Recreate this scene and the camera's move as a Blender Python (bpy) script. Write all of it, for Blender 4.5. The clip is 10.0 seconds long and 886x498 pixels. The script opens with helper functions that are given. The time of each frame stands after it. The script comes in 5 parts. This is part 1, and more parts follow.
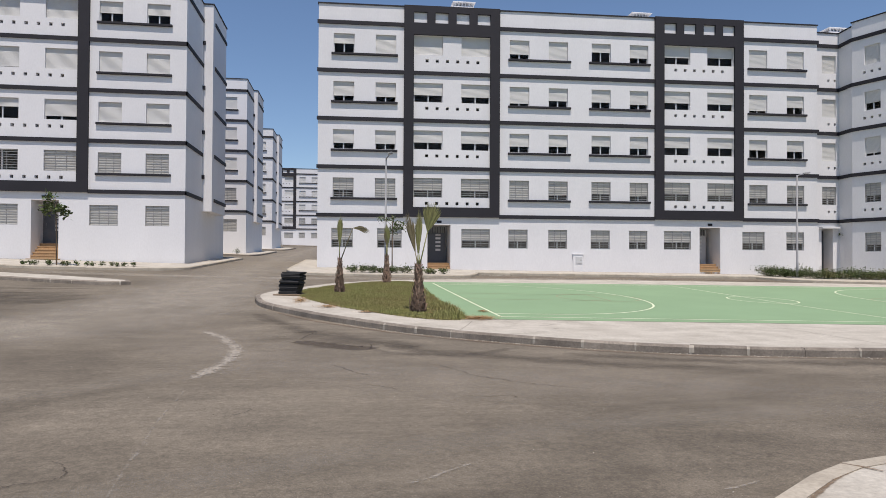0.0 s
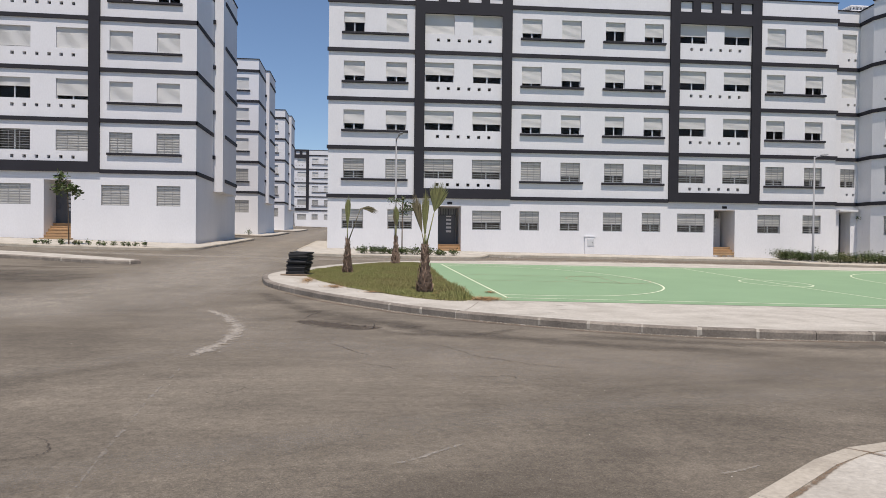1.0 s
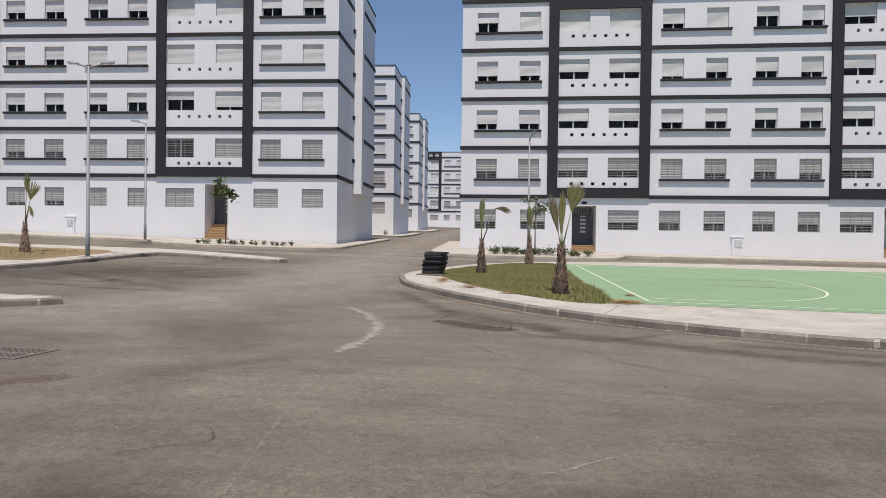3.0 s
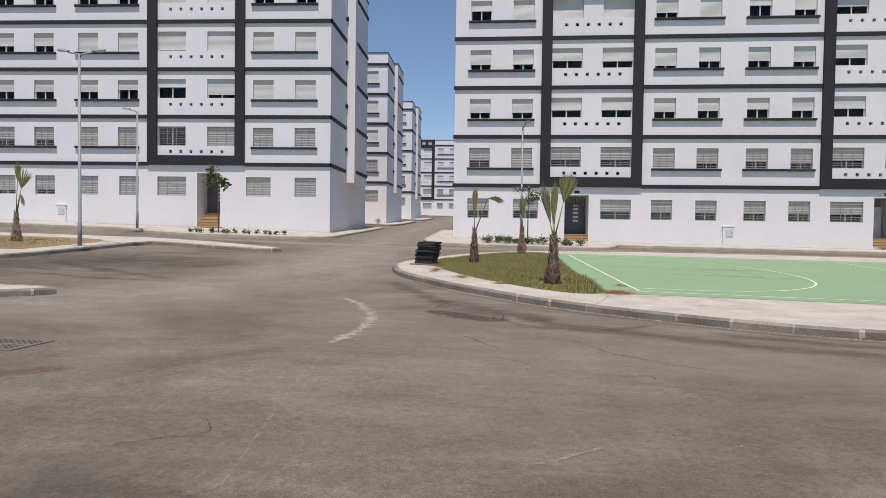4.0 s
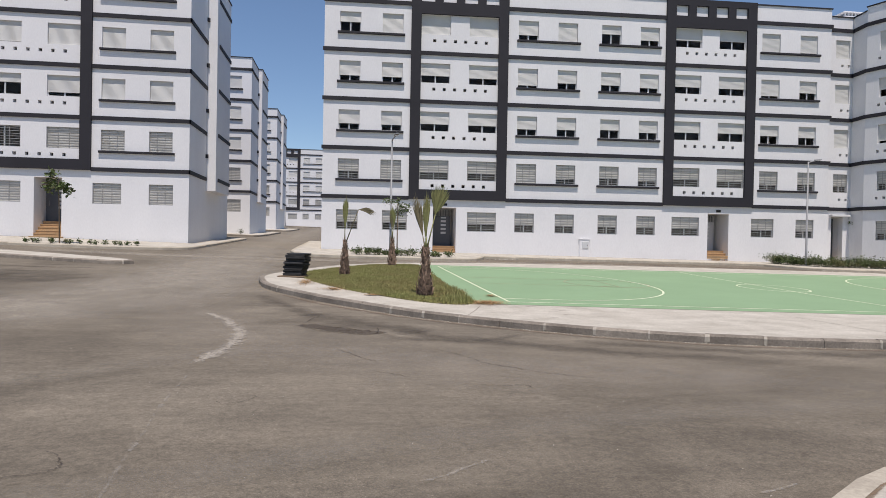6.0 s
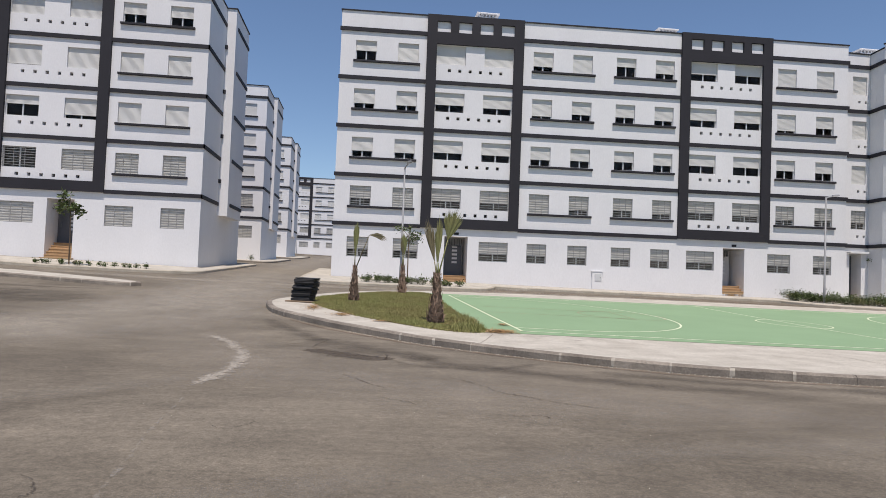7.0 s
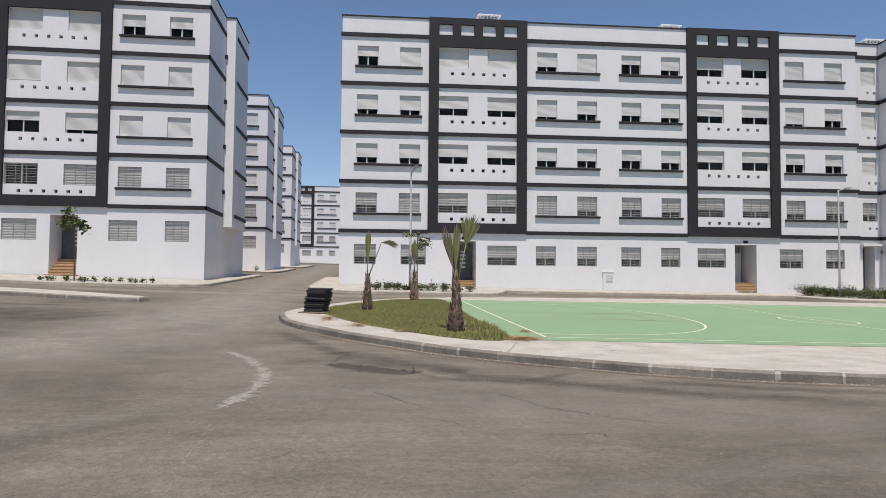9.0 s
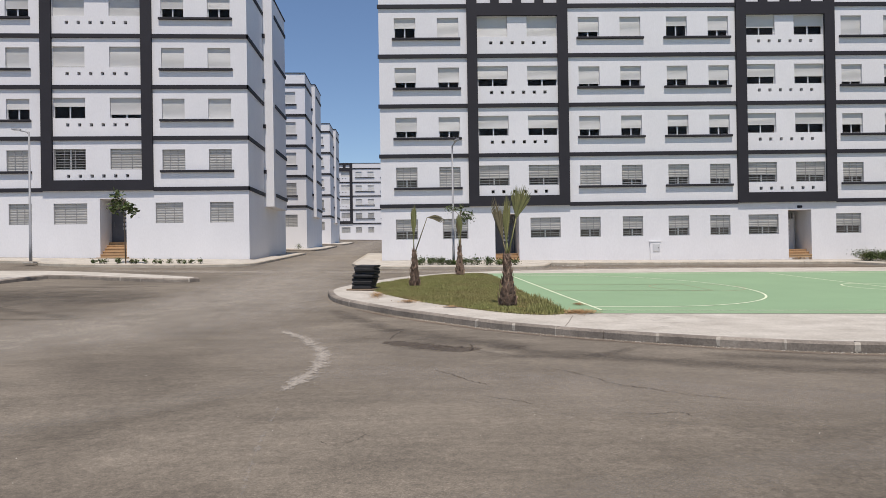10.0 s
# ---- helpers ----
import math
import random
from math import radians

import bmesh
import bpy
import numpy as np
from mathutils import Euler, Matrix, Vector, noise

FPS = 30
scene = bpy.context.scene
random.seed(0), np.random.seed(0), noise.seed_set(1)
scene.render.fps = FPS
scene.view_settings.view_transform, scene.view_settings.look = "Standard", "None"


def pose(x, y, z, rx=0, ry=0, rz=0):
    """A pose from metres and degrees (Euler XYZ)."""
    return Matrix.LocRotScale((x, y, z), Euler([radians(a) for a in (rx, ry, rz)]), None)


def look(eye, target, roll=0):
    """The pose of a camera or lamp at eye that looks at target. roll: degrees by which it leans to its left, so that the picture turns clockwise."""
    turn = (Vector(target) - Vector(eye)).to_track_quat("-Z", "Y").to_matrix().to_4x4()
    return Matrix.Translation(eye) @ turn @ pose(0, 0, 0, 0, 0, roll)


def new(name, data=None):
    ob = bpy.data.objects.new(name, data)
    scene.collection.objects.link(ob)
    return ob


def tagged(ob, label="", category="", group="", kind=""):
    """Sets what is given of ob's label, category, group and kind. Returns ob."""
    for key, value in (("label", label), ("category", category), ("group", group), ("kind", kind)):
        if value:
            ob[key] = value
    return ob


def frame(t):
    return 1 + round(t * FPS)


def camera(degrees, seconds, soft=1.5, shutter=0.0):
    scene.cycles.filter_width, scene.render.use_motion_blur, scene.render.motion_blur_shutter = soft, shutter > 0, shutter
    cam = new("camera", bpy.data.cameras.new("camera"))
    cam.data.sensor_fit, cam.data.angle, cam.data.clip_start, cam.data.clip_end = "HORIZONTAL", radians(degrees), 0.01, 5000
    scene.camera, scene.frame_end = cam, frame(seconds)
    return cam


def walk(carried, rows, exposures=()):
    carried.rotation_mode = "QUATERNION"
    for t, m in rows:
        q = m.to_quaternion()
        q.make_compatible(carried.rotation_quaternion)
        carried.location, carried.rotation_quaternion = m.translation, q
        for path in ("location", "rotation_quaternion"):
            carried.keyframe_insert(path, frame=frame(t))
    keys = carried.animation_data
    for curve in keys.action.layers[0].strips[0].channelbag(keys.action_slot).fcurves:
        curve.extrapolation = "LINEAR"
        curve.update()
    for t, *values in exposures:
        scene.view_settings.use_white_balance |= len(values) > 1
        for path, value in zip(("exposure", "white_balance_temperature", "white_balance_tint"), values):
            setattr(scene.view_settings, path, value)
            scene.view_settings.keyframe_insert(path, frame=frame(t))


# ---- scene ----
cam = camera(67.4, 10.0, soft=0.7)
PATH = [
    (0, (1.817, 0.366, 0.695), (2.101, 2.346, 0.725), 0.3),
    (0.5, (1.98, 0.503, 0.663), (2.303, 2.476, 0.714), 0.4),
    (1, (2.005, 0.516, 0.64), (2.25, 2.501, 0.617), 0.6),
    (1.5, (1.936, 0.482, 0.655), (2.285, 2.451, 0.641), -1.6),
    (2, (1.902, 0.521, 0.661), (2.253, 2.49, 0.648), 0.6),
    (2.5, (1.87, 0.661, 0.633), (1.862, 2.661, 0.614), 0.6),
    (2.7, (1.877, 0.691, 0.626), (1.749, 2.686, 0.603), 0.9),
    (3.8, (1.891, 0.596, 0.701), (1.735, 2.59, 0.652), 0.6),
    (4, (1.893, 0.591, 0.696), (1.769, 2.586, 0.634), 0.8),
    (4.5, (1.915, 0.586, 0.695), (1.792, 2.581, 0.628), 1.1),
    (5, (1.885, 0.631, 0.699), (1.8, 2.628, 0.611), 1.0),
    (5.5, (1.796, 0.651, 0.716), (1.961, 2.644, 0.664), 0.9),
    (5.7, (1.752, 0.643, 0.711), (2.026, 2.623, 0.663), 1.2),
    (6.8, (1.744, 1.079, 0.595), (2.014, 3.059, 0.67), 0.7),
    (7, (1.755, 1.123, 0.56), (1.997, 3.107, 0.633), 2.2),
    (7.5, (1.665, 1.243, 0.561), (2.078, 3.2, 0.587), 0.8),
    (8, (1.502, 1.267, 0.601), (2.092, 3.177, 0.618), -0.1),
    (8.5, (1.419, 1.374, 0.613), (1.942, 3.305, 0.607), 1.4),
    (9, (1.412, 1.65, 0.611), (1.649, 3.634, 0.697), 0.5),
    (9.5, (1.275, 1.783, 0.616), (1.474, 3.772, 0.663), 0.4),
    (10, (1.152, 1.961, 0.628), (1.276, 3.957, 0.636), -0.9),
]
walk(cam, [(t, look(eye, target, roll)) for t, eye, target, roll in PATH], ((0.0, 0.0, 6850, 14), (10.0, 0.0, 6850, 14)))
# ---------------------------------------------------------------- light
SUN_ELEV, SUN_AZ = 69.0, 180.5     # azimuth of the sun, clockwise from +y
EXPOSURE = 0.0
world = bpy.data.worlds.new("sky")
scene.world = world
world.use_nodes = True
wn = world.node_tree.nodes
sky = wn.new("ShaderNodeTexSky")
sky.sky_type, sky.sun_disc = "NISHITA", False
sky.sun_elevation, sky.sun_rotation = radians(SUN_ELEV), radians(SUN_AZ)
sky.air_density, sky.dust_density, sky.ozone_density = 1.0, 0.0, 6.0
world.node_tree.links.new(sky.outputs[0], wn["Background"].inputs[0])
wn["Background"].inputs[1].default_value = 0.115
sun = new("sun", bpy.data.lights.new("sun", "SUN"))
sun.data.energy, sun.data.angle, sun.data.color = 4.3, radians(0.53), (1.0, 0.955, 0.89)
to_sun = Vector((math.sin(radians(SUN_AZ)) * math.cos(radians(SUN_ELEV)),
                 math.cos(radians(SUN_AZ)) * math.cos(radians(SUN_ELEV)), math.sin(radians(SUN_ELEV))))
sun.matrix_world = look(to_sun * 60, (0, 0, 0))
scene.view_settings.exposure = EXPOSURE


# ---------------------------------------------------------------- materials
def material(name, colour, rough=0.8, vary=0.12, scale=2.0, fine=40.0, bump=0.15, metal=0.0, spec=0.4, tint=None, stretch=(1, 1, 1), island=0.0):
    """Painted, mineral or plant surface: broad stains, fine grain and a little relief, all in metres."""
    m = bpy.data.materials.new(name)
    m.use_nodes = True
    n, l = m.node_tree.nodes, m.node_tree.links
    b = n["Principled BSDF"]
    b.inputs["Roughness"].default_value, b.inputs["Metallic"].default_value = rough, metal
    b.inputs["Specular IOR Level"].default_value = spec
    geo = n.new("ShaderNodeNewGeometry")
    mp = n.new("ShaderNodeMapping")
    mp.inputs["Scale"].default_value = stretch
    l.new(geo.outputs["Position"], mp.inputs["Vector"])
    big, small = n.new("ShaderNodeTexNoise"), n.new("ShaderNodeTexNoise")
    for t, s, d in ((big, scale, 6), (small, fine, 3)):
        t.inputs["Scale"].default_value, t.inputs["Detail"].default_value = s, d
        t.inputs["Roughness"].default_value = 0.62
        l.new(mp.outputs[0], t.inputs["Vector"])
    ramp = n.new("ShaderNodeValToRGB")
    c = Vector(colour)
    lo, hi = c * (1 - vary), c * (1 + vary * 0.7)
    if tint:
        lo = Vector(tint)
    ramp.color_ramp.elements[0].position, ramp.color_ramp.elements[1].position = 0.3, 0.7
    ramp.color_ramp.elements[0].color, ramp.color_ramp.elements[1].color = (*lo, 1), (*hi, 1)
    mix = n.new("ShaderNodeMix")
    mix.data_type, mix.blend_type = "RGBA", "MULTIPLY"
    mix.inputs["Factor"].default_value = 1.0
    grain = n.new("ShaderNodeMapRange")
    grain.inputs["From Min"].default_value, grain.inputs["From Max"].default_value = 0.25, 0.75
    grain.inputs["To Min"].default_value, grain.inputs["To Max"].default_value = 1 - vary, 1 + vary * 0.6
    l.new(big.outputs["Fac"], ramp.inputs[0])
    l.new(small.outputs["Fac"], grain.inputs["Value"])
    l.new(ramp.outputs[0], mix.inputs["A"])
    l.new(grain.outputs[0], mix.inputs["B"])
    out = mix.outputs["Result"]
    if island:
        info = n.new("ShaderNodeObjectInfo")
        add = n.new("ShaderNodeMath")
        add.operation = "ADD"
        l.new(info.outputs["Random"], add.inputs[0])
        l.new(geo.outputs["Random Per Island"], add.inputs[1])
        fr = n.new("ShaderNodeMath")
        fr.operation = "FRACT"
        l.new(add.outputs[0], fr.inputs[0])
        rg = n.new("ShaderNodeMapRange")
        rg.inputs["To Min"].default_value, rg.inputs["To Max"].default_value = 1 - island, 1 + island
        l.new(fr.outputs[0], rg.inputs["Value"])
        mx = n.new("ShaderNodeMix")
        mx.data_type, mx.blend_type = "RGBA", "MULTIPLY"
        mx.inputs["Factor"].default_value = 1.0
        l.new(out, mx.inputs["A"])
        l.new(rg.outputs[0], mx.inputs["B"])
        out = mx.outputs["Result"]
    l.new(out, b.inputs["Base Color"])
    if bump:
        bp = n.new("ShaderNodeBump")
        bp.inputs["Strength"].default_value, bp.inputs["Distance"].default_value = bump, 0.02
        l.new(small.outputs["Fac"], bp.inputs["Height"])
        l.new(bp.outputs[0], b.inputs["Normal"])
    return m


WHITE = material("white_render", (0.736, 0.731, 0.739), 0.85, 0.045, 0.45, 14, 0.14, stretch=(1, 1, 0.45))
CHARCOAL = material("charcoal_paint", (0.0205, 0.0195, 0.0255), 0.75, 0.15, 0.6, 20, 0.1)
SHUTTER = material("shutter_pvc", (0.56, 0.55, 0.52), 0.55, 0.05, 1.0, 30, 0.0)
SHUTTER_WHITE = material("shutter_white", (0.60, 0.595, 0.575), 0.5, 0.04, 1.0, 30, 0.0)
FRAME = material("window_aluminium", (0.62, 0.62, 0.62), 0.4, 0.04, 2.0, 30, 0.0, 0.2)
GRILLE = material("grille_paint", (0.33, 0.325, 0.32), 0.55, 0.08, 2.0, 30, 0.0)
ROOM = material("dark_room", (0.38, 0.32, 0.29), 0.9, 0.1, 1.0, 10, 0.0)
KERB = material("kerb_concrete", (0.265, 0.230, 0.190), 0.9, 0.3, 2.2, 30, 0.4, tint=(0.170, 0.143, 0.118), island=0.15)
PAVING = material("pavement_concrete", (0.49, 0.455, 0.395), 0.92, 0.2, 1.3, 22, 0.5, tint=(0.385, 0.35, 0.295))
SLAB = material("paving_slab", (0.455, 0.405, 0.33), 0.92, 0.2, 1.8, 28, 0.4, tint=(0.37, 0.325, 0.26), island=0.06)
COURT = material("court_green", (0.230, 0.350, 0.198), 0.7, 0.06, 0.5, 30, 0.1)
COURT_LINE = material("court_line", (0.70, 0.76, 0.54), 0.7, 0.1, 2.0, 30, 0.05)
THIN_LINE = material("court_line_dark", (0.33, 0.32, 0.20), 0.8, 0.15, 2.0, 30, 0.05)
SOIL = material("soil", (0.29, 0.20, 0.115), 0.95, 0.35, 2.2, 24, 0.6, tint=(0.19, 0.135, 0.065))
GRASS_BED = material("grass_bed", (0.16, 0.14, 0.06), 0.95, 0.25, 1.2, 30, 0.5, tint=(0.20, 0.14, 0.065))
GRASS = material("grass_blade", (0.222, 0.238, 0.080), 0.8, 0.28, 0.9, 8, 0.0, tint=(0.265, 0.215, 0.092), island=0.35)
BARK = material("palm_bark", (0.31, 0.215, 0.155), 0.95, 0.4, 7, 40, 0.6, tint=(0.13, 0.078, 0.055), island=0.62)
FROND = material("palm_frond", (0.130, 0.143, 0.052), 0.65, 0.2, 2, 20, 0.0, tint=(0.19, 0.18, 0.07), island=0.35)
FROND_DRY = material("dry_frond", (0.16, 0.135, 0.075), 0.8, 0.2, 3, 20, 0.0, island=0.25)
LEAF = material("shrub_leaf", (0.078, 0.110, 0.032), 0.6, 0.2, 3, 20, 0.0, island=0.4)
LEAF_DRY = material("pale_leaf", (0.15, 0.15, 0.06), 0.7, 0.2, 3, 20, 0.0, island=0.3)
TWIG = material("twig_bark", (0.22, 0.16, 0.11), 0.9, 0.2, 5, 30, 0.2)
STEEL = material("galvanised_steel", (0.28, 0.285, 0.295), 0.55, 0.1, 2, 25, 0.05, 0.1)
LAMP_GLASS = material("lamp_lens", (0.55, 0.56, 0.58), 0.25, 0.03, 2, 25, 0.0)
BLACK = material("black_slate", (0.018, 0.018, 0.02), 0.65, 0.3, 4, 40, 0.3, island=0.5)
DOOR_PAINT = material("door_grey", (0.115, 0.12, 0.135), 0.5, 0.08, 2, 20, 0.05)
STEP = material("terracotta_step", (0.47, 0.31, 0.17), 0.75, 0.15, 3, 30, 0.15, island=0.12)
BOX_PAINT = material("utility_box_paint", (0.72, 0.72, 0.72), 0.6, 0.06, 2, 30, 0.05)
IRON = material("cast_iron", (0.10, 0.095, 0.09), 0.7, 0.2, 4, 40, 0.3, 0.5)
STAIN = material("cement_stain", (0.33, 0.30, 0.26), 0.95, 0.2, 3, 25, 0.3)
DRY = material("dry_clippings", (0.42, 0.26, 0.125), 0.95, 0.25, 2, 30, 0.3, island=0.3)
MORTAR = material("pale_mortar", (0.41, 0.37, 0.31), 0.95, 0.2, 5, 40, 0.4)
PLASTER_IN = material("lobby_plaster", (0.62, 0.62, 0.63), 0.85, 0.05, 1, 20, 0.05)

GLASS = bpy.data.materials.new("window_glass")
GLASS.use_nodes = True
gb = GLASS.node_tree.nodes["Principled BSDF"]
gb.inputs["Base Color"].default_value = (0.78, 0.78, 0.77, 1)
gb.inputs["Roughness"].default_value, gb.inputs["IOR"].default_value = 0.05, 1.2
gb.inputs["Transmission Weight"].default_value = 1.0


def asphalt():
    """Old, dusty asphalt: aggregate, broad dusty and worn fields, darker resurfaced bands and fine cracks."""
    m = bpy.data.materials.new("asphalt")
    m.use_nodes = True
    n, l = m.node_tree.nodes, m.node_tree.links
    b = n["Principled BSDF"]
    b.inputs["Roughness"].default_value, b.inputs["Specular IOR Level"].default_value = 0.88, 0.3
    pos = n.new("ShaderNodeNewGeometry").outputs["Position"]

    def tex(scale, detail, stretch=(1, 1, 1), rough=0.6, turn=0.0, warp=0.0):
        mp = n.new("ShaderNodeMapping")
        mp.inputs["Scale"].default_value = stretch
        mp.inputs["Rotation"].default_value = (0, 0, radians(turn))
        l.new(pos, mp.inputs["Vector"])
        t = n.new("ShaderNodeTexNoise")
        t.inputs["Scale"].default_value, t.inputs["Detail"].default_value, t.inputs["Roughness"].default_value = scale, detail, rough
        t.inputs["Distortion"].default_value = warp
        l.new(mp.outputs[0], t.inputs["Vector"])
        return t.outputs["Fac"]

    def ranged(sock, a, b2, lo, hi):
        r = n.new("ShaderNodeMapRange")
        for k, v in (("From Min", a), ("From Max", b2), ("To Min", lo), ("To Max", hi)):
            r.inputs[k].default_value = v
        l.new(sock, r.inputs["Value"])
        return r.outputs[0]

    def times(a, b2):
        r = n.new("ShaderNodeMath")
        r.operation = "MULTIPLY"
        l.new(a, r.inputs[0])
        l.new(b2, r.inputs[1])
        return r.outputs[0]

    fields = tex(0.22, 8, (1, 1.2, 1), 0.62, 12, 0.8)
    streaks = tex(0.6, 9, (0.55, 1.5, 1), 0.7, -14, 1.2)
    arcs = tex(0.8, 7, (0.4, 2.0, 1), 0.65, 32, 1.6)
    blot = tex(1.4, 6, (1, 1, 1), 0.65)
    grit = tex(55, 3)
    coarse = tex(16, 4)
    v = times(ranged(fields, 0.32, 0.68, 0.78, 1.14), ranged(streaks, 0.3, 0.7, 0.82, 1.14))
    v = times(v, ranged(arcs, 0.3, 0.72, 0.87, 1.12))
    v = times(v, ranged(blot, 0.3, 0.7, 0.90, 1.09))
    v = times(v, ranged(grit, 0.25, 0.75, 0.68, 1.32))
    v = times(v, ranged(coarse, 0.25, 0.75, 0.76, 1.24))
    v = times(v, ranged(tex(140, 2), 0.3, 0.7, 0.74, 1.28))
    v = times(v, ranged(tex(90, 1), 0.66, 0.72, 1.0, 1.5))
    ramp = n.new("ShaderNodeValToRGB")
    ramp.color_ramp.elements[0].position, ramp.color_ramp.elements[1].position = 0.3, 0.7
    ramp.color_ramp.elements[0].color = (0.155, 0.130, 0.099, 1)
    ramp.color_ramp.elements[1].color = (0.188, 0.161, 0.125, 1)
    l.new(fields, ramp.inputs[0])
    mix = n.new("ShaderNodeMix")
    mix.data_type, mix.blend_type = "RGBA", "MULTIPLY"
    mix.inputs["Factor"].default_value = 1.0
    l.new(ramp.outputs[0], mix.inputs["A"])
    l.new(v, mix.inputs["B"])
    l.new(mix.outputs["Result"], b.inputs["Base Color"])
    bp = n.new("ShaderNodeBump")
    bp.inputs["Strength"].default_value, bp.inputs["Distance"].default_value = 0.45, 0.012
    l.new(grit, bp.inputs["Height"])
    l.new(bp.outputs[0], b.inputs["Normal"])
    return m


ASPHALT = asphalt()
ASPHALT_DARK = material("asphalt_patch", (0.078, 0.070, 0.064), 0.85, 0.22, 1.5, 50, 0.4, tint=(0.060, 0.054, 0.050))


# ---------------------------------------------------------------- mesh helpers
def box(bm, x0, x1, y0, y1, z0, z1, bevel=0.0):
    v = [bm.verts.new((x, y, z)) for z in (z0, z1) for y in (y0, y1) for x in (x0, x1)]
    faces = [bm.faces.new([v[i] for i in f]) for f in ((0, 2, 3, 1), (4, 5, 7, 6), (0, 1, 5, 4), (2, 6, 7, 3), (0, 4, 6, 2), (1, 3, 7, 5))]
    if bevel:
        bmesh.ops.bevel(bm, geom=list({e for f in faces for e in f.edges}), offset=bevel, segments=1, affect="EDGES")
    return v


def tube(bm, pts, radii, sides=8, cap=True):
    """A round bar through the points, with a radius at each."""
    rings = []
    pts = [Vector(p) for p in pts]
    for i, p in enumerate(pts):
        d = (pts[min(i + 1, len(pts) - 1)] - pts[max(i - 1, 0)]).normalized()
        a = d.cross(Vector((0.3, 0.9, 0.1)) if abs(d.z) > 0.7 else Vector((0, 0, 1))).normalized()
        c = d.cross(a)
        rings.append([bm.verts.new(p + radii[i] * (math.cos(k * math.tau / sides) * a + math.sin(k * math.tau / sides) * c)) for k in range(sides)])
    for r, s in zip(rings, rings[1:]):
        for k in range(sides):
            bm.faces.new((r[k], r[(k + 1) % sides], s[(k + 1) % sides], s[k])).smooth = True
    if cap:
        bm.faces.new(rings[0][::-1])
        bm.faces.new(rings[-1])


def to_mesh(name, bm, mat):
    me = bpy.data.meshes.new(name)
    bmesh.ops.recalc_face_normals(bm, faces=bm.faces)
    bm.to_mesh(me)
    bm.free()
    me.materials.append(mat)
    return me


def part(name, bm, mat, parent, label=""):
    """Links a bmesh, or a mesh that is shared, as one part under a thing or a part."""
    ob = new(name, bm if isinstance(bm, bpy.types.Mesh) else to_mesh(name, bm, mat))
    ob.parent = parent
    return tagged(ob, label)


def thing(name, label, category, place=None, group="", kind=""):
    ob = tagged(new(name), label, category, group, kind)
    ob.empty_display_size = 0.2
    if place is not None:
        ob.matrix_world = place
    return ob


def solid(name, bm, mat, label, category, group="", kind="", place=None):
    ob = tagged(new(name, to_mesh(name, bm, mat)), label, category, group, kind)
    if place is not None:
        ob.matrix_world = place
    return ob


# ---------------------------------------------------------------- ground
def gz(x, y):
    """Height of the road surface: level where the camera stands, then climbing up the street and falling a little along the facades."""
    z = -0.9 + 0.036 * min(max(y - 15, 0), 25) + 0.03 * min(max(0, y - 40), 130)
    if x > 0:
        z -= 0.012 * min(x, 60) * min(max(y / 20, 0), 1)
    else:
        z -= 0.025 * max(x, -60) * min(max((y - 8) / 30, 0), 1)
    return z


def ground_sheet():
    xs = [-3000, -800, -300, -150, -90, -60] + [i * 1.5 for i in range(-30, 31)] + [60, 90, 150, 300, 800, 3000]
    ys = [-3000, -800, -300, -100, -40, -15, -5] + [i * 1.0 for i in range(0, 60)] + [65, 75, 90, 110, 140, 170, 250, 400, 800, 3000]
    bm = bmesh.new()
    g = [[bm.verts.new((x, y, gz(x, y))) for x in xs] for y in ys]
    for r, s in zip(g, g[1:]):
        for i in range(len(xs) - 1):
            bm.faces.new((r[i], r[i + 1], s[i + 1], s[i])).smooth = True
    return solid("ground", bm, ASPHALT, "dusty worn grey asphalt of the estate roads", "road", kind="structure")


def smooth_outline(pts, rounds=2):
    """Chaikin's corner cutting of a closed outline; points with a third entry stay sharp."""
    for _ in range(rounds):
        out = []
        for i, p in enumerate(pts):
            a, b = pts[i - 1], pts[(i + 1) % len(pts)]
            if len(p) > 2:
                out.append(p)
            else:
                out.append((p[0] * 0.75 + a[0] * 0.25, p[1] * 0.75 + a[1] * 0.25))
                out.append((p[0] * 0.75 + b[0] * 0.25, p[1] * 0.75 + b[1] * 0.25))
        pts = out
    return [(p[0], p[1]) for p in pts]


def resample(pts, step):
    out = []
    for a, b in zip(pts, pts[1:] + pts[:1]):
        n = max(1, round(math.dist(a, b) / step))
        out += [(a[0] + (b[0] - a[0]) * i / n, a[1] + (b[1] - a[1]) * i / n) for i in range(n)]
    return out


def inset(pts, d):
    """The closed outline (counter-clockwise) moved inwards by d."""
    out = []
    for i, p in enumerate(pts):
        a, b = Vector(pts[i - 1]), Vector(pts[(i + 1) % len(pts)])
        t = (b - a).normalized()
        out.append((p[0] - t.y * d, p[1] + t.x * d))
    return out


